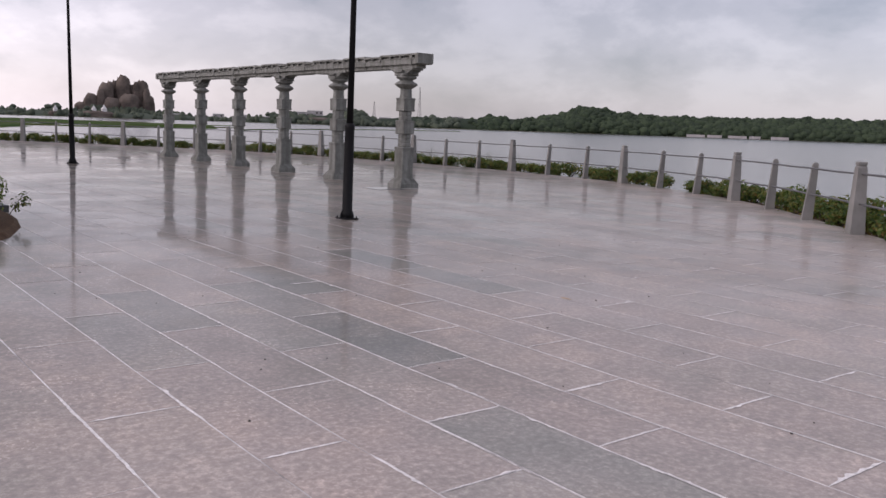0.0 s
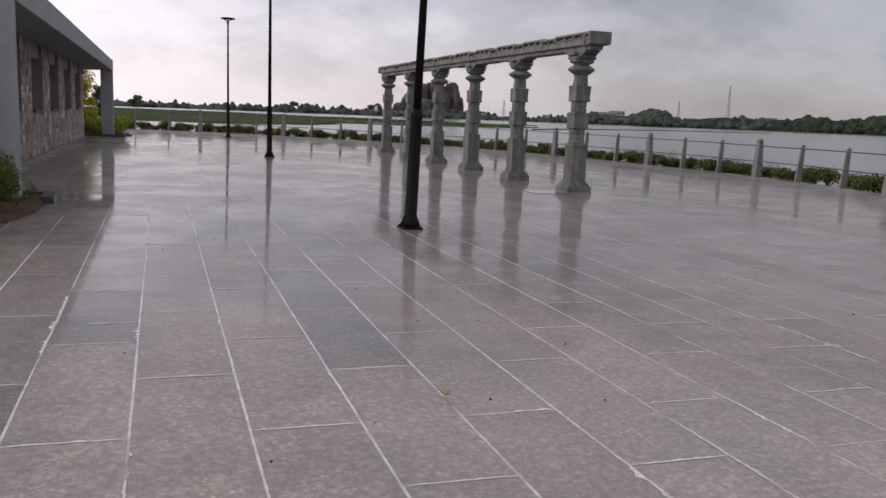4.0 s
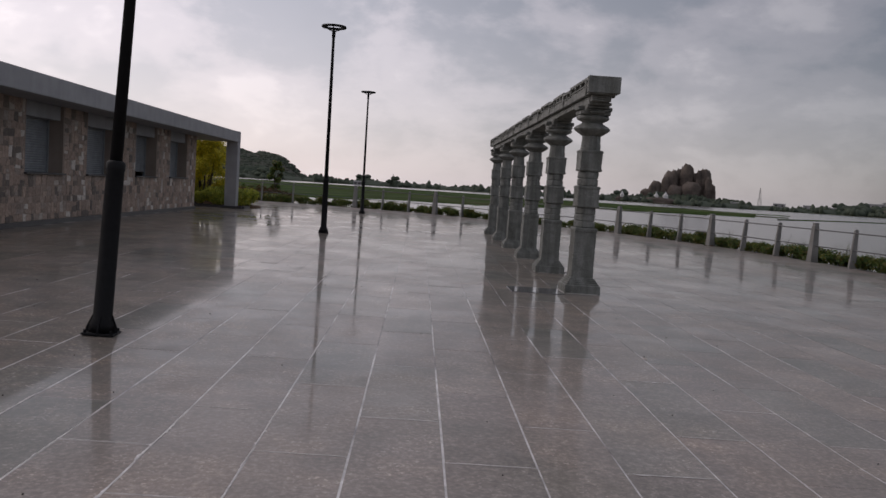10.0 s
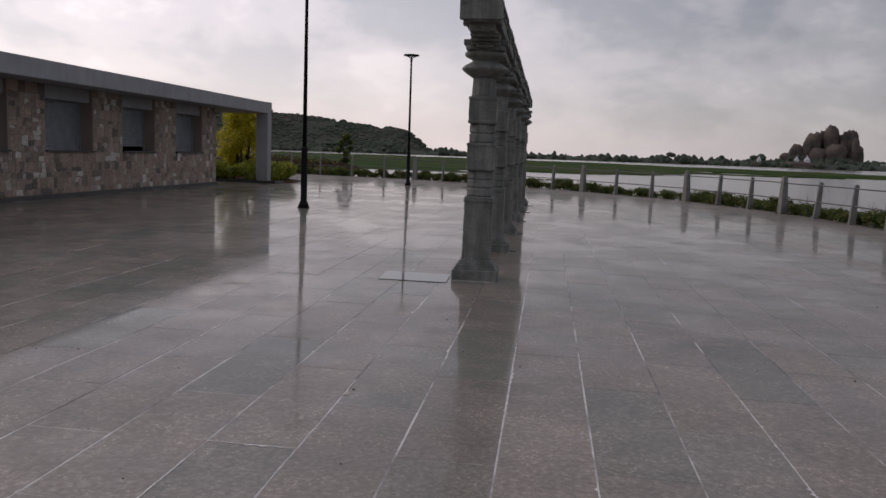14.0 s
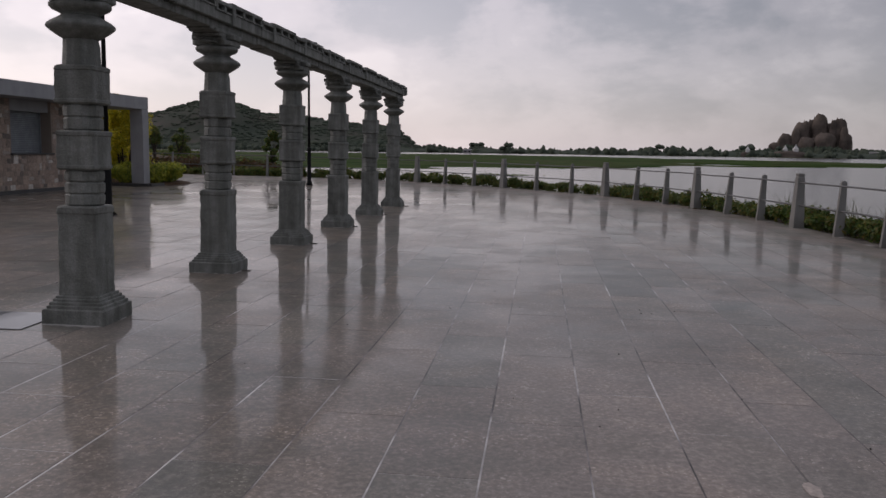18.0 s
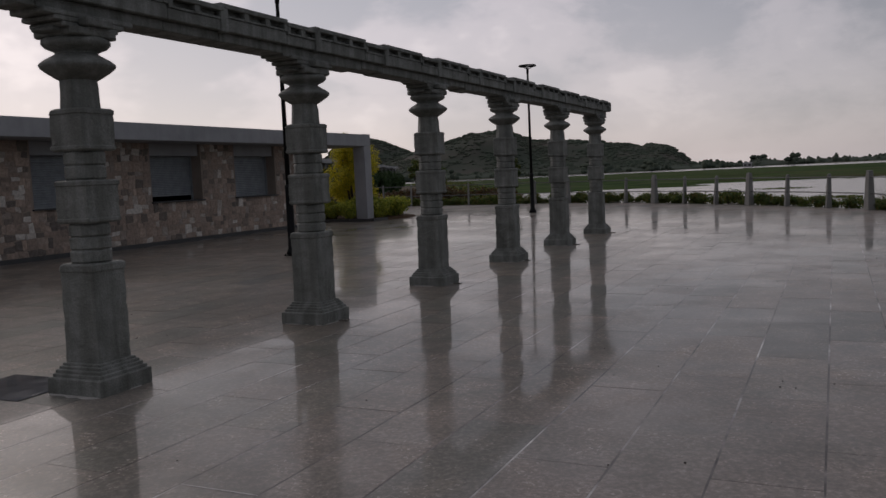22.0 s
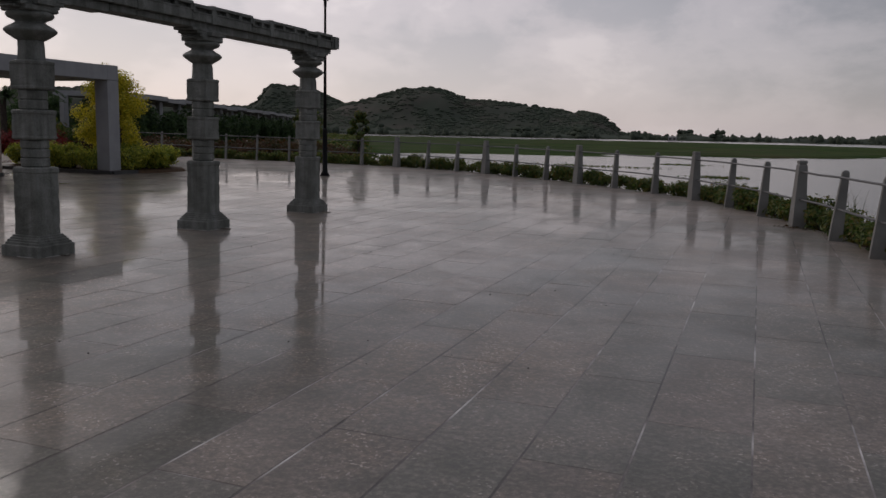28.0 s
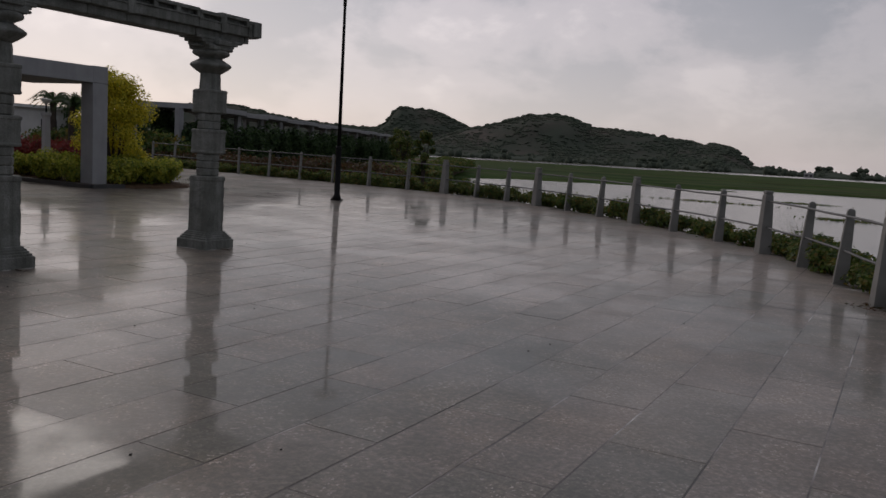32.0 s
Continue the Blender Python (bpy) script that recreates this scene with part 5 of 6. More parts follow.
for az, half, top_el, dd, sd in ((15.5, 0.42, 1.2, -6, 1.2), (15.0, 0.45, 0.7, -10, 2.2), (16.35, 0.50, 1.85, 0, 3.1), (16.95, 0.36, 2.05, 10, 4.3), (17.4, 0.42, 2.33, 2, 5.6), (17.95, 0.42, 1.85, 9, 6.2), (18.5, 0.46, 2.1, 3, 7.7), (18.95, 0.30, 1.2, -4, 8.1), (17.75, 0.62, 1.25, -9, 9.4), (16.7, 0.55, 1.0, -9, 10.3), (17.15, 0.2, 2.2, 4, 11.1), (17.65, 0.18, 2.2, 0, 12.7), (18.7, 0.2, 2.02, 6, 13.9), (16.6, 0.22, 1.95, -3, 14.2), (18.15, 0.2, 2.0, -2, 15.5), (16.05, 0.25, 1.5, -8, 16.8), (18.75, 0.22, 1.6, -8, 17.3), (15.25, 0.2, 1.0, -14, 18.6)):
    x, y = polar(az + 0.05, RD + dd)
    k = math.tan(radians(1)) * RD
    part("boulder", boulder(x, y, WATER_Z, half * k * 1.05, half * k * 0.9, math.tan(radians(top_el * 1.05)) * RD + 2.6, sd), M_ROCK, outcrop, smooth=True)
foot = Geo()
for i in range(150):
    az = r2.uniform(14.4, 21.0)
    el_ = 0.42 if az < 15.4 or az > 18.8 else 0.6
    d = RD - r2.uniform(14, 45)
    x, y = polar(az, d)
    lump(foot, x, y, WATER_Z + 0.2, r2.uniform(2.5, 4.5), (math.tan(radians(el_)) * d + 2) * r2.uniform(0.4, 1.0), r2)
solo("shore_trees", foot, M_FARTREE, "trees round the foot of the boulder outcrop", "trees", kind="stuff")


def shrine(az, d, w_, h, z):
    x, y = polar(az, d)
    o = thing("shrine", "small whitewashed temple shrine with a tiered spire", "shrine", Matrix.Translation((x, y, z)), "white shrines")
    part("base", Geo().box(-w_, w_, -w_, w_, 0, h * 0.45), M_WHITE, o)
    part("spire", Geo().loft([sq(w_ * q, h * z) for q, z in ((0.98, 0.45), (0.66, 0.55), (0.62, 0.62), (0.38, 0.72), (0.34, 0.80), (0.14, 0.90), (0.05, 1.05))]), M_WHITE, o)


for az, wdt, h in ((15.9, 14, 6.6), (13.4, 6, 5.6)):
    x, y = polar(az, 778)
    o = solo("rock_slope", boulder(0, 0, -1, wdt, wdt * 0.5, h, az), M_ROCK, "low rock platform below the white shrines", "rocks", smooth=True)
    o.location = (x, y, WATER_Z)
shrine(15.6, 777, 1.6, 5.4, WATER_Z + 5.0)
shrine(16.2, 777, 1.9, 6.0, WATER_Z + 5.0)
shrine(13.4, 777, 1.5, 5.4, WATER_Z + 4.1)


def far_house(az, d, w_, dep, h, floors=2):
    x, y = polar(az, d)
    o = thing("house", "small pale flat-roofed building on the far shore", "house", pose(x, y, WATER_Z + 0.3, 0, 0, -az), "far houses")
    part("wall", Geo().box(-w_ / 2, w_ / 2, -dep / 2, dep / 2, 0, h), M_FARWALL, o)
    part("roof", Geo().box(-w_ / 2 - 0.3, w_ / 2 + 0.3, -dep / 2 - 0.3, dep / 2 + 0.3, h, h + 0.5), M_WHITE, o)
    n = max(2, int(w_ / 4))
    for f in range(floors):
        for i in range(n):
            cx_ = -w_ / 2 + w_ * (i + 0.5) / n
            z = h * (f + 0.35) / floors
            part("window", Geo().box(cx_ - 0.7, cx_ + 0.7, -dep / 2 - 0.06, -dep / 2 + 0.02, z, z + h * 0.33 / floors * 1.2), M_DARK, o)


for az, d, w_, dep, h, fl in ((15.2, 806, 16, 7, 4, 1), (20.6, 806, 9, 7, 5, 1), (23.2, 800, 10, 7, 6, 2), (28.6, 845, 24, 10, 11, 2), (26.3, 800, 7, 6, 5, 1), (31.0, 860, 14, 9, 11, 2), (32.6, 830, 12, 8, 9, 2), (33.4, 800, 8, 7, 6, 1), (35.4, 812, 13, 8, 7, 2), (37.6, 806, 7, 6, 5, 1), (29.5, 880, 16, 9, 13, 3), (34.2, 815, 12, 8, 8, 2), (38.95, 870, 16, 8, 11.5, 3), (39.9, 860, 9, 7, 9, 2), (24.9, 815, 9, 6, 6, 1), (-4.46, 560, 5, 4, 2.6, 1)):
    far_house(az, d, w_, dep, h, fl)


def mast(az, d, h):
    x, y = polar(az, d)
    o = thing("radio_mast", "thin lattice radio mast on the far shore", "mast", Matrix.Translation((x, y, WATER_Z + 0.3)), "far masts")
    g = Geo()
    for i in range(3):
        a_ = 2.094 * i
        g.tube((2.6 * math.cos(a_), 2.6 * math.sin(a_), 0), (0.25 * math.cos(a_), 0.25 * math.sin(a_), h), 0.16, 0.1, 5)
    part("legs", g, M_RAIL, o)
    g = Geo()
    for k in range(12):
        q0, q1 = 2.6 - 2.35 * k / 12, 2.6 - 2.35 * (k + 1) / 12
        for i in range(3):
            a_, b_ = 2.094 * i, 2.094 * (i + 1)
            g.tube((q0 * math.cos(a_), q0 * math.sin(a_), h * k / 12), (q1 * math.cos(b_), q1 * math.sin(b_), h * (k + 1) / 12), 0.08, n=4)
    part("lattice", g, M_RAIL, o)


mast(36.5, 850, 40)
mast(33.44, 850, 24)
mast(22.0, 850, 20)
mast(-2.0, 850, 12)

# pale rock slope on the far shore
for az, wdt, h in ((30.0, 15, 7.5), (31.6, 8, 4.5), (34.3, 9, 4.5)):
    x, y = polar(az, 790)
    o = solo("rock_slope", boulder(0, 0, -1, wdt, wdt * 0.5, h, az), M_ROCK, "bare pale rock slope on the far shore", "rocks", smooth=True)
    o.location = (x, y, WATER_Z)

# pale walls / sheds low along the wooded shore
x, y = polar(57.5, 752)
shed = thing("shore_wall", "long low pale wall along the far shore", "wall", pose(x, y, WATER_Z + 0.1, 0, 0, -57.5))
for i in range(5):
    part("wall_panel", Geo().box(-42 + 17 * i, -42 + 17 * i + (15, 12, 15, 9, 14)[i], -0.4, 0.4, 0, 2.2), M_FARWALL, shed)

# ---- garden beyond the terrace ----
gar = Geo()
pts = [(-9, -14), (-9, 51.2), (2.5, 52.3), (0, 58), (-14, 84), (-34, 130), (-70, 190), (-260, 190), (-260, -14)]
gar.loft([[(x, y, -1.7) for x, y in pts], [(x, y, gz(-6) - 0.28) for x, y in pts]])
solo("ground_garden", gar, M_GARDEN, "planted garden ground beside the terrace", "ground", kind="structure")

# land behind the terrace
back = Geo()
bp = [(-260, -14), (9.8, -14), (60, -60), (420, -560), (-900, -560), (-900, 190), (-260, 190)]
back.loft([[(x, y, -1.7) for x, y in bp], [(x, y, -0.15) for x, y in bp]])
solo("ground_inland", back, M_GARDEN, "open inland ground behind the terrace", "ground", kind="structure")

# scrub along the edge of the garden
EDGE_SCRUB = [leaf_cloud(900, 1.3, 1.3, 1.0, 0.16, 130 + i).mesh("foliage", M_HEDGE) for i in range(2)]
r3 = random.Random(31)
for (xa, ya), (xb, yb) in zip(pts[2:6], pts[3:7]):
    n = int(math.hypot(xb - xa, yb - ya) / 1.9)
    for i in range(n):
        x, y = xa + (xb - xa) * (i + 0.5) / n + r3.uniform(-1, 1), ya + (yb - ya) * (i + 0.5) / n + r3.uniform(-1, 1)
        s = r3.uniform(0.9, 1.6)
        o = thing("shrub", "dense dark olive scrub along the garden edge", "shrub", Matrix.Translation((x, y, gz(-6) - 0.7)) @ Matrix.Rotation(r3.uniform(0, 6), 4, "Z") @ Matrix.Diagonal((s, s, s * 0.95, 1)), "scrub along the garden edge")
        part("foliage", EDGE_SCRUB[i % 2], None, o)

# creeper-covered pergola
P0, P1 = Vector((-13.9, 57.2, 0)), Vector((-41.5, 124, 0))
dirp = (P1 - P0).normalized()
side_p = Vector((-dirp.y, dirp.x, 0))
LEN = (P1 - P0).length
perg = thing("pergola", "long concrete garden pergola with flat slab roof", "pergola")
nb = 16
GZ = gz(-6) - 0.28
for i in range(nb + 1):
    p = P0 + dirp * LEN * i / nb
    for s in (0, 2.6):
        q = p + side_p * s
        part("post", Geo().box(q.x - 0.16, q.x + 0.16, q.y - 0.16, q.y + 0.16, GZ, 3.05), M_ROOF, perg)
    if i < nb:
        a_, b_ = p + dirp * 0.03, p + dirp * (LEN / nb - 0.03)
        z0 = 3.05 + (0.0, 0.05, -0.03, 0.08)[i % 4]
        c = [a_ - side_p * 0.6, b_ - side_p * 0.6, b_ + side_p * 3.2, a_ + side_p * 3.2]
        part("roof_slab", Geo().loft([[(v_.x, v_.y, z0) for v_ in c], [(v_.x, v_.y, z0 + 0.28) for v_ in c]]), M_ROOF, perg)
CREEP = []
for sd in range(3):
    g = leaf_cloud(1500, 0.95, 0.95, 2.6, 0.20, 70 + sd, shell=0.3)
    CREEP.append(g.mesh("foliage", M_DKLEAF))
r3 = random.Random(33)
for i in range(48):
    p = P0 + dirp * LEN * (i // 2 + 0.3 + 0.4 * (i % 2)) / 24 - side_p * (r3.uniform(0.4, 0.9) if i % 2 == 0 else -r3.uniform(1.2, 2.2))
    o = thing("climbing_plant", "dark green creeper climbing a pergola post", "creeper", Matrix.Translation((p.x, p.y, GZ)) @ Matrix.Rotation(r3.uniform(0, 6), 4, "Z") @ Matrix.Diagonal((1.15, 1.15, r3.uniform(0.98, 1.16), 1)), "creepers on the pergola")
    part("foliage", CREEP[r3.randrange(3)], None, o)
# reddish ground cover and low hedges in front of the pergola
M_RUST = material("rust_leaf", leaf([(0.06, 0.035, 0.015), (0.10, 0.045, 0.02), (0.05, 0.06, 0.02), (0.13, 0.06, 0.025)]))
RUST = [leaf_cloud(700, 1.2, 1.2, 0.9, 0.15, 90 + i).mesh("foliage", M_RUST) for i in range(2)]
RED = [leaf_cloud(900, 1.2, 1.0, 1.3, 0.14, 95 + i).mesh("foliage", M_REDLEAF) for i in range(2)]
for i in range(34):
    x, y = r3.uniform(-14, 3), r3.uniform(53.2, 56.5)
    if x > -9.5 + (y - 53) * 1.5:
        y = 53.2 + (y - 53.2) * 0.5
    x = min(x, 2.0 - (y - 53) * 0.6)
    o = thing("shrub", "rust-brown and green garden shrub beyond the railing", "shrub", Matrix.Translation((x, y, GZ)) @ Matrix.Rotation(r3.uniform(0, 6), 4, "Z") @ Matrix.Diagonal((1.1, 1.1, r3.uniform(0.8, 1.3), 1)), "shrubs beyond the railing")
    part("foliage", RUST[i % 2], None, o)
for i in range(9):
    o = thing("shrub", "dark red-leaved garden hedge shrub", "shrub", Matrix.Translation((-12.6 - i * 1.0, 51.6 + i * 0.1, GZ)) @ Matrix.Rotation(r3.uniform(0, 6), 4, "Z"), "red hedge")
    part("foliage", RED[i % 2], None, o)
for x, y, h, r_, sd in ((0.9, 58.0, 2.45, 0.5, 51), (-16, 84, 3.2, 1.0, 53), (-24, 96, 3.6, 1.2, 55)):
    tree(x, y, GZ, h, r_, 2200, 0.14, sd, M_HEDGE, "young green garden tree beyond the railing", 0.35, 22)


def palm(x, y, h, seed):
    rr_ = random.Random(seed)
    o = thing("palm_tree", "short garden palm with arching dark fronds", "palm", Matrix.Translation((x, y, GZ)), "garden palms")
    t = Geo().loft([rnd_ring(r_, z, 9) for r_, z in ((0.22, 0), (0.17, h * 0.3), (0.15, h * 0.8), (0.19, h))])
    part("trunk", t, M_BARK, o)
    for k in range(24):
        a_ = k * 2.4 + rr_.uniform(-0.2, 0.2)
        L, rise = rr_.uniform(0.9, 1.35), rr_.uniform(0.15, 1.25)
        g = Geo()
        prev = None
        ux, uy = math.cos(a_), math.sin(a_)
        for s in range(15):
            q = s / 14
            c = Vector((ux * L * q, uy * L * q, h + rise * q * 1.7 - (rise + 0.45) * q * q * 1.15))
            if prev is not None:
                w_ = 0.24 * math.sin(min(q * 1.15 + 0.12, 1) * math.pi) + 0.04
                sx, sy = -uy * w_, ux * w_
                m_ = (prev + c) / 2
                for sg in (1, -1):
                    tip = m_ + Vector((sx * sg + ux * 0.22, sy * sg + uy * 0.22, -0.16))
                    g.add([prev, c, tip], [(0, 1, 2)])
                    tip2 = prev + Vector((sx * sg * 0.9 + ux * 0.25, sy * sg * 0.9 + uy * 0.25, -0.12))
                    g.add([prev, m_, tip2], [(0, 1, 2)])
            prev = c
        part("frond", g, M_DKLEAF, o)


for i in range(8):
    s = r3.uniform(1.0, 1.4)
    o = thing("shrub", "tall green garden shrub behind the red hedge", "shrub", Matrix.Translation((-12.5 - i * 1.3, 55.0 + r3.uniform(-0.6, 0.6), GZ)) @ Matrix.Diagonal((s, s, s * 1.5, 1)), "shrubs behind the red hedge")
    part("foliage", EDGE_SCRUB[i % 2], None, o)
for x, y, h, sd in ((-17.9, 53.6, 3.0, 1), (-15.2, 53.4, 3.1, 2), (-21.2, 55.0, 3.2, 3)):
    palm(x, y, h, sd)
for x, y, h, r_, sd in ((-25, 61, 3.5, 1.5, 61), (-20.5, 60, 3.3, 1.4, 62), (-29.5, 63, 3.8, 1.7, 63), (-16.5, 58.5, 3.0, 1.2, 64)):
    tree(x, y, GZ, h, r_, 2600, 0.17, sd, M_DKLEAF, "dark green leafy garden tree behind the palms", 0.3, 26)
x, y = -34, 60
o = thing("house", "pale garden building beyond the palms", "house", Matrix.Translation((x, y, GZ)))
part("wall", Geo().box(-3, 3, -4, 4, 0, 3.0), M_WHITE, o)
part("roof", Geo().box(-3.3, 3.3, -4.3, 4.3, 3.0, 3.2), M_WHITE, o)
for yy in (-2, 2):
    part("window", Geo().box(2.98, 3.04, yy - 0.6, yy + 0.6, 1.0, 2.3), M_DARK, o)


garden_lamp = thing("garden_lamp", "grey pillar lamp with a flared head among garden shrubs", "garden lamp", pose(-2.6, 40.8, gz(-2.6) + 0.004))
part("pillar", worn([sq(0.13, 0.0), sq(0.13, 0.18), sq(0.10, 0.22), sq(0.085, 1.72), sq(0.11, 1.78), sq(0.11, 1.86)], 0.004, 0.12, 0.008, 4), M_ROOF, garden_lamp)
part("neck", Geo().loft([rnd_ring(0.03, 1.85, 12), rnd_ring(0.025, 2.12, 12)]), M_BLACK, garden_lamp)
part("head", Geo().loft([rnd_ring(r_, z, 18) for r_, z in ((0.03, 2.10), (0.09, 2.14), (0.15, 2.23), (0.155, 2.26), (0.02, 2.28))]), M_LENS, garden_lamp, "pale flared lamp head")

# tall grass at the water's edge behind the railing
M_GRASS = material("dry_grass", leaf([(0.05, 0.07, 0.022), (0.09, 0.105, 0.035), (0.14, 0.13, 0.055)]))
r6 = random.Random(91)
for u_, o_ in ((4.15, 1.3), (4.35, 1.0), (4.5, 1.5), (4.75, 1.2), (4.95, 0.9), (5.1, 1.6), (5.35, 1.1), (5.6, 1.4), (6.1, 1.2), (7.2, 1.3)):
    x, y, _ = on_ring(u_, o_)
    g = Geo()
    for _i in range(46):
        a_, L = r6.uniform(0, 6.28), r6.uniform(0.55, 1.25)
        bx, by = r6.gauss(0, 0.10), r6.gauss(0, 0.10)
        ux, uy = math.cos(a_), math.sin(a_)
        prev = None
        for q in (0.0, 0.35, 0.7, 1.0):
            c_ = Vector((bx + ux * 0.42 * L * q * q, by + uy * 0.42 * L * q * q, L * (q - 0.28 * q * q)))
            w_ = 0.006 * (1 - q) + 0.0008
            pair = (c_ + Vector((-uy * w_, ux * w_, 0)), c_ + Vector((uy * w_, -ux * w_, 0)))
            if prev is not None:
                g.add([prev[0], prev[1], pair[1], pair[0]], [(0, 1, 2, 3)])
            prev = pair
    o = solo("grass_tuft", g, M_GRASS, "tall arching grass tuft on the bank behind the railing", "grass", group="grass tufts")
    o.location = (x, y, gz(x) - 0.16)

# ---- pieces of the kiosk wall ----
wall_parent = kiosk_wall
r4 = random.Random(21)


def stone(y0, y1, z0, z1, depth):
    """A rough squared stone set in the wall, its face slightly proud."""
    j = lambda: r4.uniform(-0.03, 0.03)
    f = [(y0 + j(), z0 + j()), (y1 + j(), z0 + j()), (y1 + j(), z1 + j()), (y0 + j(), z1 + j())]
    cy_, cz_ = (y0 + y1) / 2, (z0 + z1) / 2
    back = [(WX - 0.02, a_, b_) for a_, b_ in f]
    front = [(WX + depth * 0.7, a_, b_) for a_, b_ in f]
    tip = [(WX + depth + r4.uniform(-0.004, 0.006), cy_ + (a_ - cy_) * 0.8, cz_ + (b_ - cz_) * 0.8) for a_, b_ in f]
    return Geo().loft([back, front, tip])


def masonry(y0, y1, z0, z1):
    """Random courses of stones over a rectangle."""
    out = []
    z = z0
    while z < z1 - 0.03:
        h = min(r4.uniform(0.12, 0.25), z1 - z)
        if z1 - z - h < 0.09:
            h = z1 - z
        y = y0
        while y < y1 - 0.02:
            w_ = min(r4.uniform(0.11, 0.27), y1 - y)
            if y1 - y - w_ < 0.09:
                w_ = y1 - y
            if h > 0.16 and w_ > 0.12 and r4.random() < 0.4:
                c = h * r4.uniform(0.4, 0.6)
                out.append((y, y + w_, z, z + c))
                out.append((y, y + w_, z + c, z + h))
            else:
                out.append((y, y + w_, z, z + h))
            y += w_
        z += h
    return out


cells = masonry(WY0, WY1, gz(2) + 0.10, SILL - 0.006)
ys = [WY0] + [v for o_ in OPEN for v in o_] + [WY1]
for a, b_ in zip(ys[0::2], ys[1::2]):
    cells += masonry(a + 0.05 if a > WY0 else a, b_ - 0.05 if b_ < WY1 else b_, SILL - 0.004, ROOF_Z0 - 0.004)
rest = Geo()
count = 0
for y0, y1, z0, z1 in cells:
    g = stone(y0 + 0.003, y1 - 0.003, z0 + 0.003, z1 - 0.003, r4.uniform(0.004, 0.013))
    if 23.0 < (y0 + y1) / 2 < 35.2 and count < 300:
        part("stone", g, M_RUBBLE, wall_parent)
        count += 1
    else:
        rest.add(g.v, g.f)
tagged(part("stones", rest, M_RUBBLE, wall_parent), kind="stuff")

# ---- cement smeared over the joints at the landward end ----
M_SMEAR = material("white_cement_smear", plain((0.70, 0.67, 0.65), 0.6, 0.0, 0.25, 30))
r5 = random.Random(77)
smear = Geo()


def ribbon(x0, y0, x1, y1, w_, blob):
    """A ragged strip of cement laid along a joint."""
    L = math.hypot(x1 - x0, y1 - y0)
    n = max(3, int(L / 0.02))
    dx, dy = (x1 - x0) / L, (y1 - y0) / L
    left, right = [], []
    for i in range(n + 1):
        t = i / n
        q = 0.7 * noise.noise(Vector((x0 * 3 + t * L * 4, y0 * 3, 0.5))) + 0.7 * noise.noise(Vector((t * L * 31, x0 * 7, y0 * 5)))
        taper = min(1, t * 8, (1 - t) * 8)
        a_ = max(0.0015, (w_ * (0.75 + q) + blob * max(0, q - 0.25)) * taper)
        b_ = max(0.0015, (w_ * (0.75 - q * 0.6) + blob * max(0, -q - 0.3)) * taper)
        x, y = x0 + dx * L * t, y0 + dy * L * t
        for line, k in ((left, a_), (right, -b_)):
            px, py = x - dy * k, y + dx * k
            line.append((px, py, gz(px) + 0.0062))
    smear.loft([left, right], caps=False, closed=False)


for k in range(-2, 26):
    for i in range(15):
        start = cross_y(k, i - 5)
        if row_x(k) > 9.0 and start < edge_y(row_x(k + 1), -1) + 0.2:
            continue
        p = 0.95 if start < 7 else 0.6 if start < 9.5 else 0.42 if start < 12 else 0.16
        thick = 1.5 if start < 7 else 1.0
        if r5.random() < p:
            a_ = start + r5.uniform(0, 0.8)
            ribbon(row_x(k), a_, row_x(k), a_ + r5.uniform(0.35, 1.5), thick * r5.uniform(0.003, 0.007), r5.choice((0.0, 0.012, 0.025, 0.04)))
        if r5.random() < p * (1.1 if start < 9 else 0.55):
            ribbon(row_x(k), start, row_x(k + 1), start, thick * r5.uniform(0.003, 0.007), r5.choice((0.0, 0.015, 0.035)))
# thick smears and spilt blobs
for x, y0, y1, w_, bl in ((8.62, 5.30, 5.86, 0.012, 0.05), (8.62, 5.62, 5.80, 0.03, 0.09), (8.14, 6.0, 6.5, 0.008, 0.05), (3.315, 3.2, 3.9, 0.010, 0.05), (3.79, 6.2, 7.1, 0.008, 0.06), (4.28, 6.3, 7.0, 0.006, 0.05), (2.84, 2.6, 3.5, 0.010, 0.04)):
    ribbon(x, y0, x, y1, w_, bl)
for x0, x1, y in ((8.14, 8.62, 5.72), (3.79, 4.1, 3.39), (3.97, 4.28, 6.9)):
    ribbon(x0, y, x1, y, 0.010, 0.03)


def splash(x, y, r_, seed):
    """A flat ragged blob left on the slabs."""
    rr_ = random.Random(seed)
    rim = []
    for i in range(22):
        a_ = 2 * math.pi * i / 22
        q = r_ * (0.75 + 0.14 * rr_.random() + 0.35 * noise.noise(Vector((math.cos(a_) * 2, math.sin(a_) * 2, seed))))
        px, py = x + 0.55 * q * math.cos(a_), y + 1.25 * q * math.sin(a_)
        rim.append((px, py, gz(px) + 0.0066))
    c_ = (x, y, gz(x) + 0.0105)
    return Geo().add(rim + [c_], [(i, (i + 1) % 22, 22) for i in range(22)])


M_SPLASH = material("dull_splash", plain((0.44, 0.38, 0.34), 0.6, 0.0, 0.3, 30))
for x, y, r_, sd in ((17.5, 14.12, 0.085, 3), (17.46, 13.85, 0.045, 4), (12.06, 11.85, 0.04, 5), (8.66, 5.70, 0.05, 7)):
    solo("cement_patch", splash(x, y, r_, sd), M_SPLASH, "small hardened splash of pale cement on the paving", "cement", kind="structure")
M_TAN = material("tan_mortar", plain((0.36, 0.26, 0.17), 0.6, 0.0, 0.25, 25))
solo("mortar_patch", splash(5.77, 5.28, 0.06, 6), M_TAN, "small tan mortar patch beside a joint", "mortar", kind="structure")
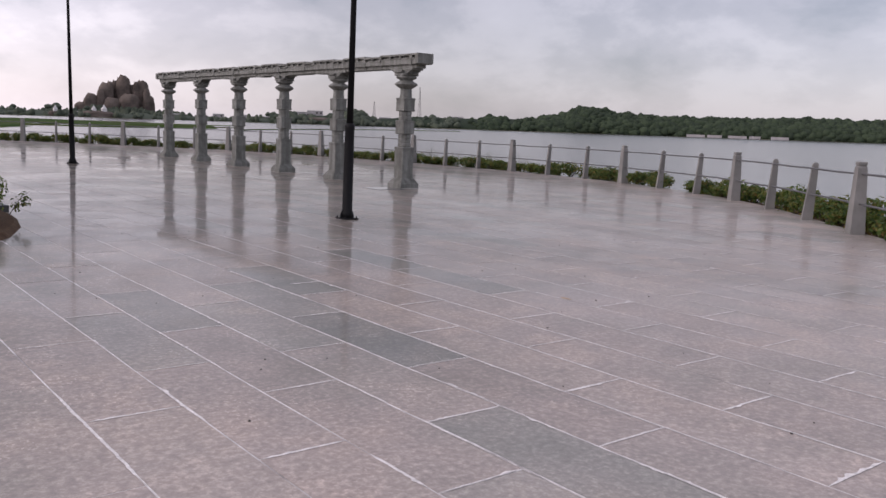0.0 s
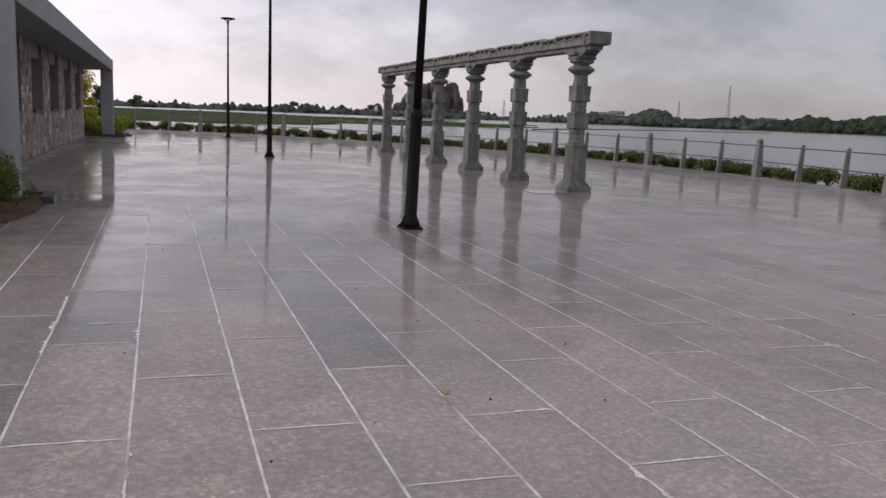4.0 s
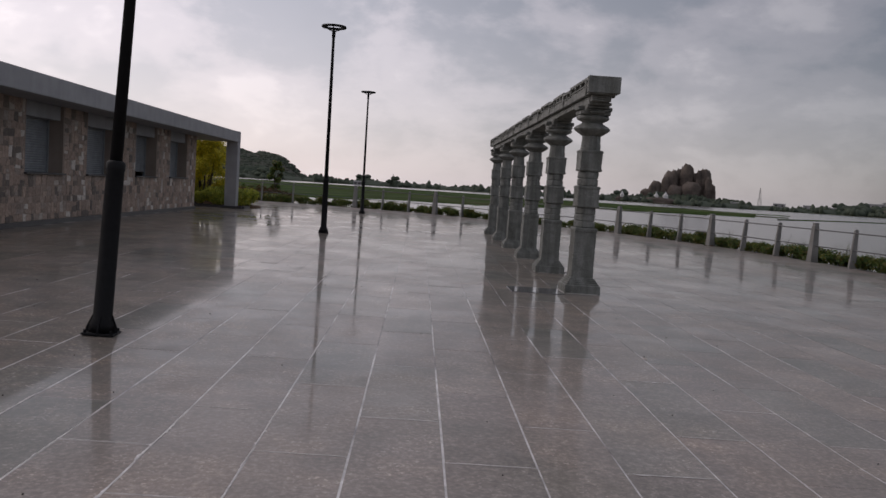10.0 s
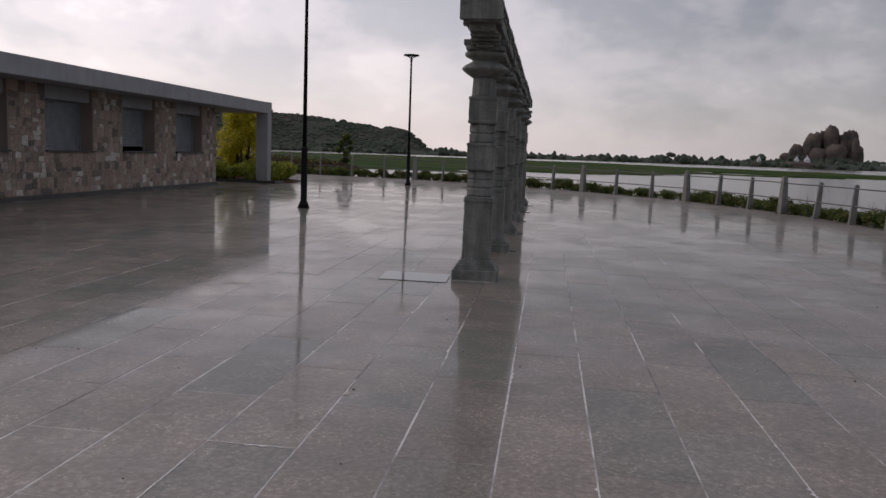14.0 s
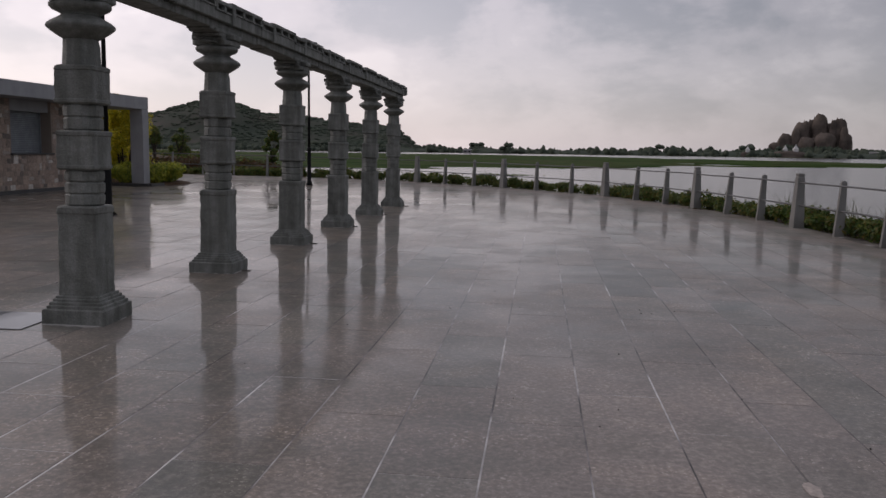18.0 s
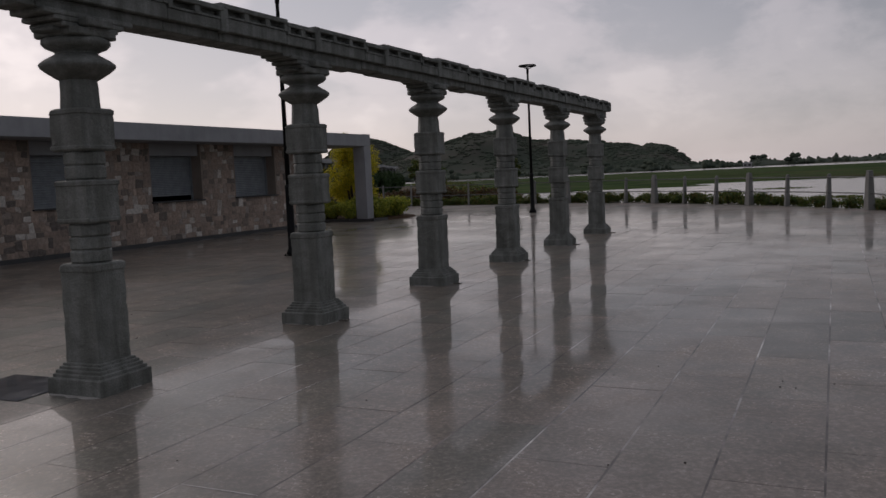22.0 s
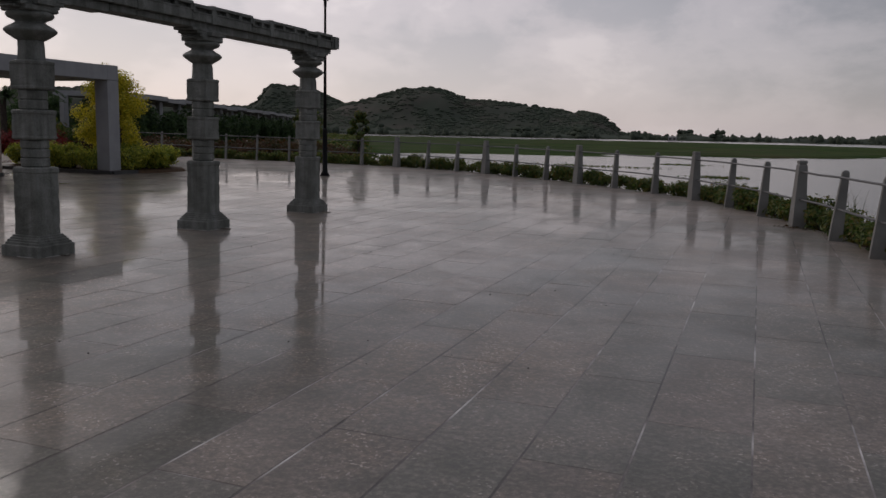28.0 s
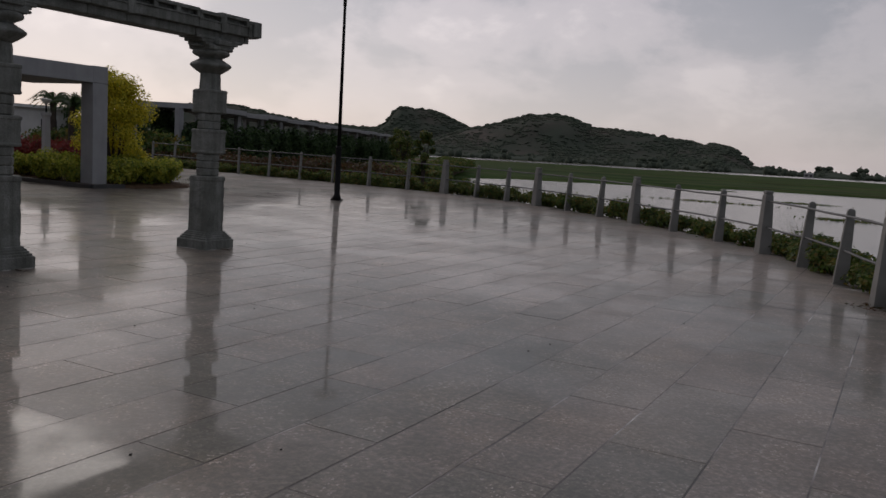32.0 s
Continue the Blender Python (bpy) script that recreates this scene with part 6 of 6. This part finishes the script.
keep_smear, smear = smear, Geo()
ribbon(19.1, 33.84, 20.95, 33.86, 0.014, 0.01)
ribbon(18.35, 33.9, 18.8, 33.9, 0.010, 0.01)
part("settling_joint", smear, M_PLINTH, floor, "dark open joint across the paving")
smear = keep_smear
tagged(part("cement_smears", smear, M_SMEAR, floor, "white cement smeared along the joints"), kind="stuff")

# grit and small debris on the paving
M_GRIT = material("dark_grit", plain((0.035, 0.03, 0.026), 0.7))
grit = Geo()
for i in range(420):
    x, y = r5.uniform(0.5, 19), r5.uniform(1, 34)
    if x < 2.9 and y > 9:
        continue
    s = r5.uniform(0.003, 0.009)
    a_ = r5.uniform(0, 3)
    c = [(x + s * r5.uniform(0.6, 1.2) * math.cos(a_ + t), y + s * r5.uniform(0.5, 1.6) * math.sin(a_ + t)) for t in (0, 1.3, 2.6, 3.9, 5.2)]
    grit.loft([[(px, py, gz(px) + 0.003) for px, py in c], [(px * 0.6 + x * 0.4, py * 0.6 + y * 0.4, gz(px) + 0.006 + s * 0.5) for px, py in c]])
solo("grit", grit, M_GRIT, "scattered dark grit and leaf bits on the wet paving", "debris", kind="stuff")

# leaf litter at the foot of a railing post
litter = Geo()
for i in range(70):
    x, y = 20.64 + r5.gauss(0, 0.16), 34.76 + r5.gauss(0, 0.22)
    s, a_ = r5.uniform(0.02, 0.05), r5.uniform(0, 6.28)
    z = gz(x) + 0.006 + r5.uniform(0, 0.03)
    litter.add([(x + s * math.cos(a_), y + s * math.sin(a_), z), (x - s * 0.4 * math.sin(a_), y + s * 0.4 * math.cos(a_), z + 0.012), (x - s * math.cos(a_), y - s * math.sin(a_), z), (x + s * 0.4 * math.sin(a_), y - s * 0.4 * math.cos(a_), z + 0.006)], [(0, 1, 2, 3)])
solo("leaf_litter", litter, M_RUST, "brown fallen leaves at the foot of a railing post", "leaves", kind="stuff")

# ---- nearest paving slabs ----
SLABS = {}
for xa, xb, ya, yb in slab_near:
    key = (round(xb - xa, 3), round(yb - ya, 3))
    if key not in SLABS:
        w_, l_ = key[0] / 2, key[1] / 2
        b = 0.0025
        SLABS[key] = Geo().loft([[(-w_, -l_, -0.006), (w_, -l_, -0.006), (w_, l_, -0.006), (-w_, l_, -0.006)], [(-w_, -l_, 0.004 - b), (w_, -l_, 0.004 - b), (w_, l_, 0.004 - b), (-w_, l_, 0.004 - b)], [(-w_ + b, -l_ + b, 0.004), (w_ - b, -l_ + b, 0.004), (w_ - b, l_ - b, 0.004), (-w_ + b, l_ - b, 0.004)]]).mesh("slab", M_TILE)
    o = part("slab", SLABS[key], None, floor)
    xm = (xa + xb) / 2
    o.matrix_world = pose(xm, (ya + yb) / 2, gz(xm) + r4.uniform(-0.0007, 0.0007), r4.uniform(-0.02, 0.02), math.degrees(math.atan(-SLOPE)) + r4.uniform(-0.05, 0.05), 0)
